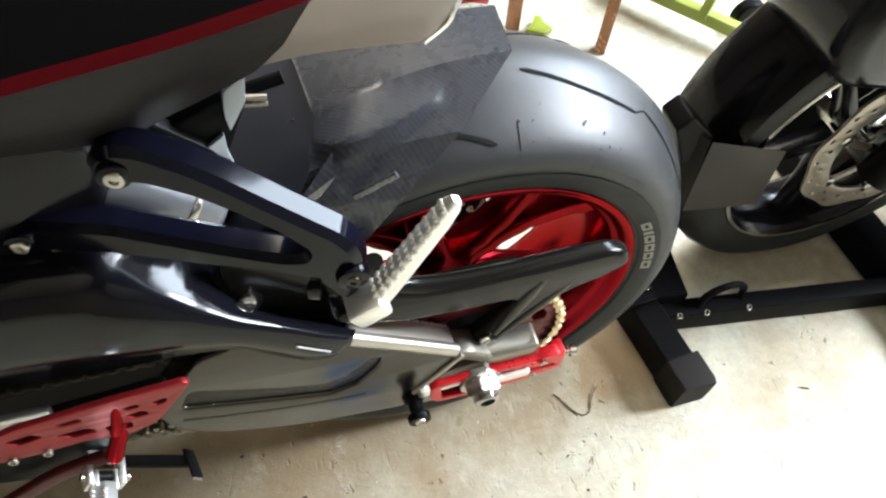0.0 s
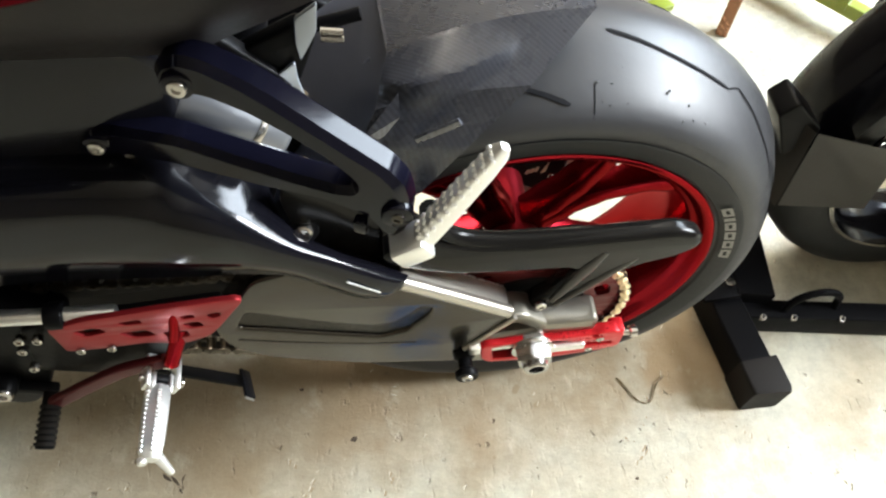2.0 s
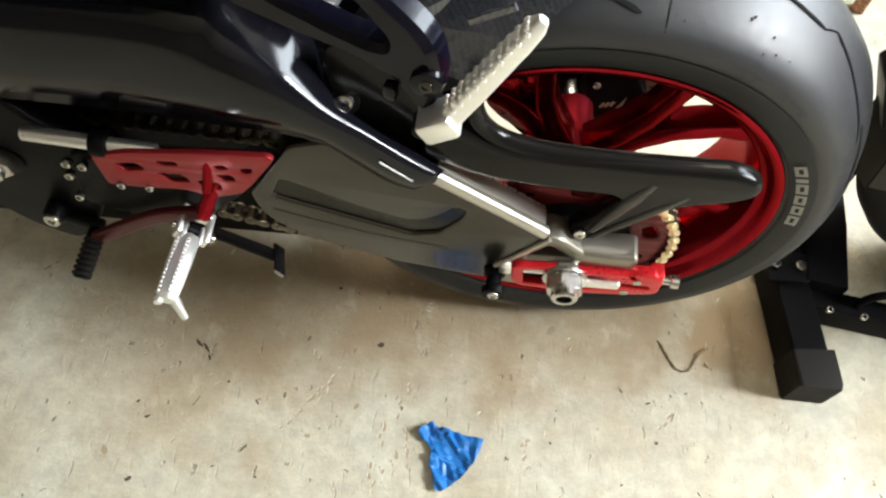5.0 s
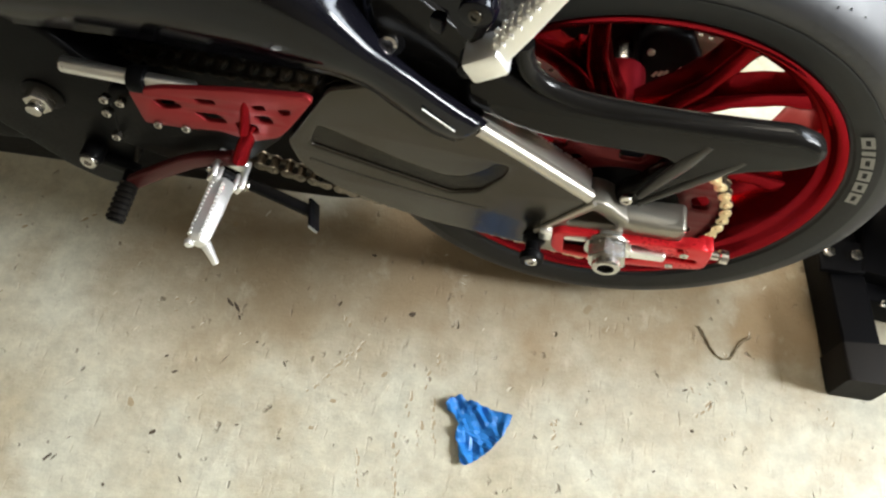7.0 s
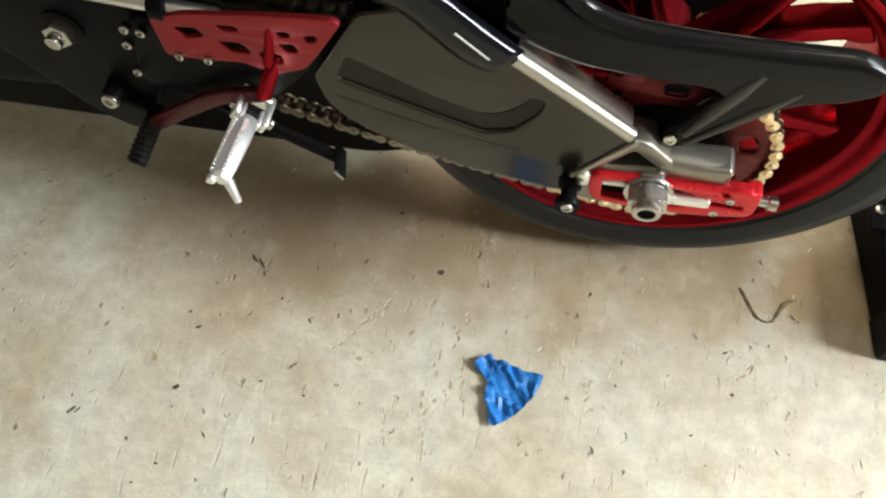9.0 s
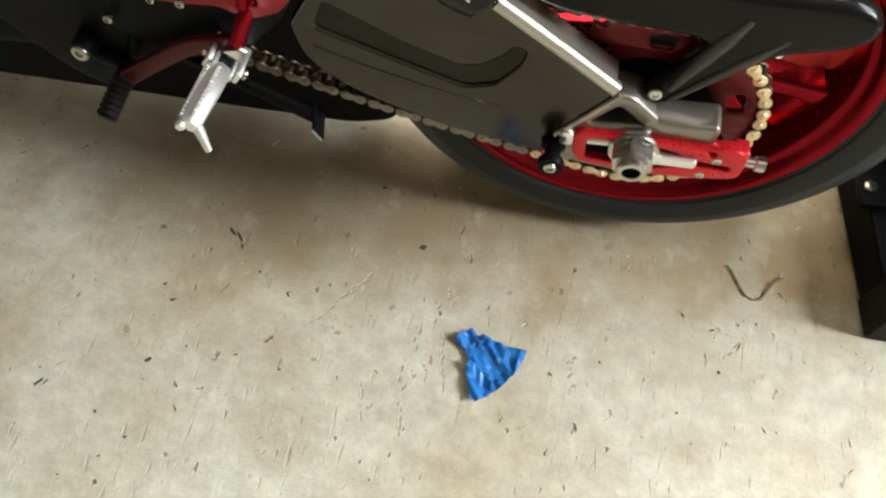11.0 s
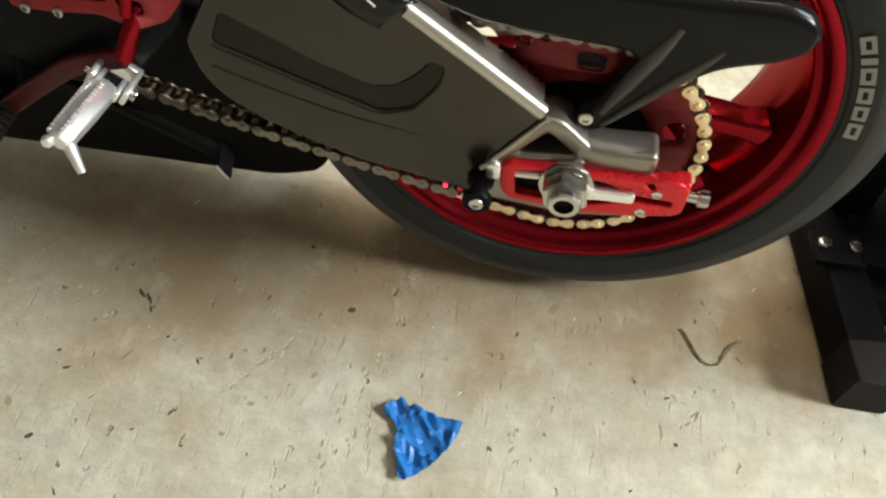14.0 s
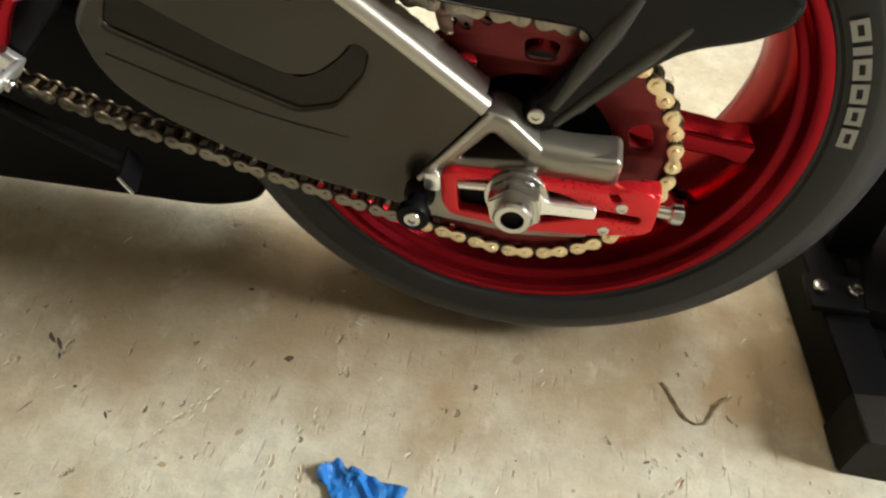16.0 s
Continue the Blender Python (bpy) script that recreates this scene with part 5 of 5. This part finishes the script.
# ---- the second motorcycle, nose to tail ----
def second_bike():
    b2 = thing("motorcycle", (.70, .09, 0), "dark parked motorcycle with its front wheel in the chock", "motorcycle")
    c = (.70, .095, .312)
    dc = (.745, c[1], .345)
    prof = [(.215, -.050), (.222, -.056), (.240, -.061), (.262, -.060), (.280, -.050), (.292, -.030), (.297, 0)]
    prof += [(r, -y) for r, y in prof[::-1][1:]]
    part("tyre", lathe(prof, 96, centre=c), WALLRUB, b2, "black front tyre", angle=60)
    rimp = [(.218, -.050), (.2215, -.056), (.216, -.058), (.208, -.052), (.200, -.040), (.196, 0), (.200, .040), (.216, .058), (.2215, .056)]
    rm = part("rim", lathe(rimp, 96, closed=True, centre=c), BLACK, b2, "gloss black alloy front rim", angle=50)
    part("rim_edge", lathe([(.214, -.0585), (.2185, -.0585), (.2200, -.0570)], 96, centre=c), STEEL, rm, "bright machined rim edge")
    for k in range(5):
        a = radians(72 * k + 40)
        p = [Vector((c[0] + r * math.sin(a), c[1] - .01, c[2] + r * math.cos(a))) for r in (.03, .12, .205)]
        part("spoke", sweep(p, rect_section(.024, .03, .006), [1.3, 1, .9], up=(0, 1, 0)), BLACK, rm)
    holes = [ring_pts(r * math.cos(radians(x)), r * math.sin(radians(x)), .0042, 8) for r, st in ((.135, 0), (.147, 9)) for x in range(st, 360 + st, 18)]
    wav = [((.158 + .0035 * math.cos(10 * a)) * math.cos(a), (.158 + .0035 * math.cos(10 * a)) * math.sin(a)) for a in [2 * math.pi * i / 120 for i in range(120)]]
    bm = outline(wav, [ring_pts(0, 0, .117, 72)] + holes, .005, .0006, 1)
    bm.transform(Matrix.Translation((dc[0], dc[1] - .072, dc[2])) @ Matrix.Rotation(radians(90), 4, "X"))
    disc = part("brake_disc", bm, DISC, b2, "drilled wavy front brake disc")
    part("far_brake_disc", lathe([(.03, .070), (.165, .070), (.166, .073), (.165, .076), (.03, .076)], 64, closed=True, centre=dc), SATIN, b2, "dark far brake disc")
    part("inner_carrier", lathe([(.055, -.072), (.062, -.074), (.062, -.068)], 48, centre=dc), STEEL, disc)
    for k in range(7):
        a0, a1 = radians(360 / 7 * k), radians(360 / 7 * k + 22)
        part("carrier_arm", sweep([(dc[0] + .058 * math.sin(a0), dc[1] - .071, dc[2] + .058 * math.cos(a0)), (dc[0] + .122 * math.sin(a1), dc[1] - .072, dc[2] + .122 * math.cos(a1))], rect_section(.012, .005, .0015), up=(0, 1, 0)), DISC, disc)
        part("float_button", rod((dc[0] + .120 * math.sin(a1), dc[1] - .077, dc[2] + .120 * math.cos(a1)), (dc[0] + .120 * math.sin(a1), dc[1] - .068, dc[2] + .120 * math.cos(a1)), .009, 14, .001), STEEL, disc)
    part("axle", rod((c[0], c[1] - .09, c[2]), (c[0], c[1] + .09, c[2]), .018, 20), STEEL, b2)
    # mudguard
    fp = [(.302, -.070), (.316, -.060), (.328, -.03), (.331, 0), (.328, .03), (.316, .060), (.302, .07)]
    bm = lathe(fp, 40, -84, 20, centre=(c[0] + .03, c[1], c[2] + .01))
    bmesh.ops.solidify(bm, geom=bm.faces[:], thickness=.003)
    part("mudguard", bm, COVERBLACK, b2, "gloss black front mudguard", angle=60)
    part("fork", rod((c[0] - .01, c[1] - .105, c[2] - .01), (c[0] + .21, c[1] - .105, c[2] + .58), .028, 24), SATIN, b2, "black fork leg")
    part("fork_shroud", slab([(.47, .53), (.435, .60), (.46, .69), (.60, .73), (.84, .71), (.84, .52), (.70, .47), (.60, .50)], -.03, .16, bevel=.03, r=.05, res=5), BLACK, b2, "gloss black nose fairing", angle=60)
    part("fairing_flank", slab([(.60, .470), (.72, .56), (1.2, .66), (1.3, .40), (.9, .46), (.70, .452)], -.045, -.038, bevel=.002, r=.02), GREYPLATE, b2, "grey lower fairing panel")
    part("indicator", box(.07, .03, .03, pose(.66, -.055, .70, 0, -15, 10), .012, 4), AMBER, b2, "amber front indicator lens")
    part("body", slab([(.80, .35), (.85, .72), (1.2, .92), (1.9, .95), (2.3, .80), (2.2, .55), (1.6, .28), (1.0, .24)], -.02, .22, bevel=.03, r=.08, res=4), BLACK, b2, "black fairing and engine", angle=60)
    part("side_fairing", slab([(1.02, .30), (1.0, .80), (1.2, 1.0), (1.9, 1.05), (2.2, .85), (2.1, .5), (1.6, .3)], -.15, .32, bevel=.03, r=.06, res=4), BLACK, b2, "black side fairing", angle=60)
    part("tyre_rear", lathe([(r, y * 1.4) for r, y in prof], 64, centre=(2.1, .095, .30)), RUBBER, b2, "black rear tyre", angle=60)


second_bike()


# ---- stool, green stand, debris ----
def stool():
    s = thing("stool", (.55, .85, 0), "stool with brown lacquered metal legs", "stool")
    for (x, y), (tx, ty) in (((.445, .775), (.44, .80)), ((.62, .66), (.66, .72)), ((.60, 1.05), (.60, 1.0)), ((.80, .95), (.78, .93))):
        part("leg", sweep([(x, y, 0), (tx, ty, .44)], rect_section(.026, .026, .004)), COPPER, s, "brown lacquered square leg")
    part("seat", box(.44, .40, .05, Matrix.Translation((.61, .86, .465)), .012, 3), COPPER, s)


stool()


def green_stand():
    g = thing("paddock_stand", (.9, .7, 0), "lime green painted steel paddock stand on castors", "stand")
    part("beam", sweep([(.74, .84, .055), (.93, .60, .055)], rect_section(.030, .03, .004)), LIME, g)
    part("upright", sweep([(.87, .66, .055), (.93, .70, .34)], rect_section(.022, .022, .004)), LIME, g)
    part("cross_tube", sweep([(.74, .84, .055), (1.2, 1.1, .055)], rect_section(.028, .028, .004)), LIME, g)
    w = part("castor", lathe([(.008, -.016), (.038, -.016), (.042, -.010), (.042, .010), (.038, .016), (.008, .016)], 28, closed=True, centre=(1.0, .66, .042)), SATIN, g, "black castor wheel")
    part("hub", rod((1.0, .638, .042), (1.0, .682, .042), .008, 12), STEEL, w)


green_stand()


def green_foot():
    g = thing("jack_foot", (.50, .75, 0), "small green cast metal foot", "jack foot")
    part("pad", slab([(-.05, -.035), (.02, -.045), (.06, -.01), (.02, .02), (.012, .055), (-.012, .055), (-.02, .01)], -.012, .012, bevel=.003, r=.01), LIME, g,
         at=Matrix.Translation((.500, .755, .012)) @ Matrix.Rotation(radians(-90), 4, "X") @ Matrix.Rotation(radians(20), 4, "Y") @ Matrix.Scale(.62, 4))
    r = thing("red_block", (.39, .86, 0), "small red plastic piece on the floor", "plastic piece")
    part("shell", box(.06, .05, .05, pose(.385, .875, .026, 0, 0, 25), .012, 3), REDMATT, r)


green_foot()


def tape():
    ring = [(-.154, -.286), (-.147, -.276), (-.135, -.270), (-.124, -.276), (-.100, -.281), (-.080, -.284), (-.060, -.286), (-.064, -.304), (-.071, -.321), (-.087, -.343), (-.102, -.356), (-.115, -.366),
            (-.121, -.362), (-.125, -.352), (-.128, -.340), (-.133, -.330), (-.134, -.322), (-.131, -.312), (-.138, -.300), (-.150, -.295)]
    t = thing("masking_tape", (-.105, -.31, 0), "crumpled torn piece of blue masking tape on the floor", "tape")
    bm = bmesh.new()
    f = bm.faces.new([bm.verts.new((x, y, 0)) for x, y in ring])
    bmesh.ops.triangulate(bm, faces=[f])
    for _ in range(3):
        bmesh.ops.subdivide_edges(bm, edges=bm.edges[:], cuts=1, use_grid_fill=True)
    for v in bm.verts:
        p = v.co
        q = noise.noise(Vector((p.x * 34, p.y * 34, 2.0))) * .006 + abs(noise.noise(Vector((p.x * 70 + p.y * 55, p.y * 30, 5)))) * .009
        q += (.5 - abs(noise.noise(Vector((p.x * 75 + p.y * 28, p.y * 34 - p.x * 22, 8))))) * .007
        v.co.z = .0012 + max(0, q * 1.2 + .001)
        v.co.x += noise.noise(Vector((p.x * 160, p.y * 160, 1))) * .0016
        v.co.y += noise.noise(Vector((p.x * 160, p.y * 160, 9))) * .0016
    bmesh.ops.solidify(bm, geom=bm.faces[:], thickness=.0004)
    part("sheet", bm, BLUE, t, angle=18)


tape()


def wire():
    w = thing("bent_wire", (.23, -.13, 0), "short bent rusty wire on the concrete", "wire")
    pts = [(.192, -.106, .003), (.197, -.111, .002), (.205, -.126, .002), (.214, -.142, .002), (.226, -.151, .002), (.238, -.148, .002), (.246, -.135, .002), (.255, -.121, .004), (.268, -.111, .005)]
    part("strand", sweep(smooth_path(pts, 4), disc_section(.0012, 8), [1.0 + .35 * math.sin(i * 1.7) for i in range(33)], up=(0, 0, 1)), RUST, w)


wire()


def flake(bm, x, y, length, width, turn, rng, lift=.0008):
    ring = []
    n = 8
    for i in range(n):
        a = 2 * math.pi * i / n
        u, v = length / 2 * math.cos(a) * rng.uniform(.6, 1.15), width / 2 * math.sin(a) * rng.uniform(.6, 1.15)
        ring.append(bm.verts.new((x + u * math.cos(turn) - v * math.sin(turn), y + u * math.sin(turn) + v * math.cos(turn), .0003)))
    top = bm.verts.new((x, y, .0003 + lift))
    for i in range(n):
        bm.faces.new((ring[i], ring[(i + 1) % n], top))


def debris():
    rng = random.Random(11)
    bm = bmesh.new()
    known = [(-.226, -.160, .013, .009, .3), (-.499, -.187, .020, .006, -.75), (-.486, -.194, .024, .005, -.8), (-.477, -.209, .010, .004, -.9), (-.562, -.285, .009, .005, .8), (-.543, -.306, .011, .005, .5), (-.478, -.274, .026, .0016, 1.1), (-.392, -.267, .013, .003, -.9), (-.389, -.263, .007, .002, .6),
             (-.440, -.242, .006, .004, .3), (-.543, -.393, .011, .006, .7), (-.671, -.450, .018, .005, .9), (-.662, -.448, .013, .003, 1.0), (-.583, -.471, .007, .004, -1.2), (-.485, -.447, .014, .0025, -.9), (-.533, -.494, .006, .005, .2), (-.370, -.372, .006, .003, .2)]
    known += [(.176, -.206, .009, .003, .4), (.186, -.263, .006, .005, .1), (.211, -.222, .016, .002, 1.0), (.035, -.280, .005, .003, -.8), (.136, -.327, .006, .003, .6), (.243, -.328, .010, .002, -.9), (.360, -.202, .005, .0015, -1.2), (.613, -.207, .03, .005, -.4), (.346, -.323, .014, .0015, -1.4), (-.555, -.522, .006, .003, 1.0), (-.303, -.073, .008, .006, 0)]
    for k in known:
        flake(bm, k[0], k[1], k[2], k[3], k[4], rng)
    for _ in range(46):
        x, y = rng.uniform(-1.0, .9), rng.uniform(-.75, .9)
        l = rng.choice((.002, .0025, .003, .004, .007))
        flake(bm, x, y, l, l * rng.uniform(.2, .6), rng.uniform(0, 3.14), rng, .0005)
    stains = bmesh.new()
    for k in [(.030, -.107, .018, .013, .9), (.058, -.136, .018, .013, .4), (.170, -.070, .014, .010, .5), (-.247, -.258, .011, .007, .9), (-.310, -.308, .009, .007, .2), (-.587, -.359, .018, .009, -.9), (-.531, -.057, .014, .010, .3), (-.02, -.21, .007, .006, 1), (-.33, -.35, .008, .007, 0)]:
        flake(stains, *k, rng, .0002)
    ridges = bmesh.new()
    for _ in range(130):
        x, y = rng.uniform(-1.0, .9), rng.uniform(-.75, .1)
        l = rng.uniform(.003, .016)
        a = rng.gauss(1.25, .35)
        flake(ridges, x, y, l, l * rng.uniform(.10, .3), a, rng, .0008)
        # dark sliver beside each ridge paints its shade
        flake(bm if rng.random() < .25 else stains, x + .0016, y - .0006, l * .9, l * .09, a, rng, .0002)
    # long trowel drags and scrapes: broken hollows, shade and lit lip in the colour
    for x, y, l, a in ((-.256, -.392, .054, -1.30), (-.207, -.377, .097, -1.45), (-.317, -.259, .105, .96), (-.165, -.313, .062, -1.33), (.190, -.206, .020, -.88), (.203, -.231, .038, .91), (-.204, -.289, .040, 1.58), (-.186, -.332, .038, -1.44)):
        n = max(3, int(l / .008))
        for k in range(n):
            u = (k + .5) / n - .5
            cx, cy = x + u * l * math.cos(a) + rng.gauss(0, .0022), y + u * l * math.sin(a) + rng.gauss(0, .0022)
            q = l / n * rng.uniform(.6, 1.5)
            flake(stains, cx, cy, q, q * rng.uniform(.2, .5), a + rng.gauss(0, .25), rng, .0003)
            flake(ridges, cx - .003, cy + .001, q * rng.uniform(.6, 1.1), q * .22, a + rng.gauss(0, .2), rng, .0012)
    # chipped hollows: dark core and pale lip paint the relief's shade and light
    for _ in range(32):
        x, y = rng.uniform(-.95, .8), rng.uniform(-.72, -.08)
        l = rng.uniform(.008, .024)
        a = rng.gauss(1.1, .5)
        for k in range(rng.randint(2, 4)):
            px_, py_ = x + rng.gauss(0, l * .45), y + rng.gauss(0, l * .45)
            q = l * rng.uniform(.3, .8)
            flake(stains, px_, py_, q, q * rng.uniform(.2, .5), a + rng.gauss(0, .4), rng, .0002)
            flake(ridges, px_ - .002, py_ + .0015, q * .9, q * .16, a + rng.gauss(0, .3), rng, .0009)
    part("trowel_ridges", ridges, PALE, None, "pale trowel ridges and scratches in the concrete", kind="stuff", category="scratches")
    part("floor_stains_and_shade", stains, STAINSHADE, None, "faint brown stains and painted shade of scratches on the concrete", kind="stuff", category="stains")
    part("floor_debris", bm, DIRT, None, "scattered dark crumbs and dirt on the concrete", kind="stuff", category="debris")


debris()


def ceiling_light():
    t = thing("ceiling_light", (.10, 1.75, 3.0), "white ceiling light panel", "ceiling light")
    part("housing", box(2.3, 1.2, .05, Matrix.Translation((.10, 1.75, 2.974)), .006), CEILMAT, t)


ceiling_light()
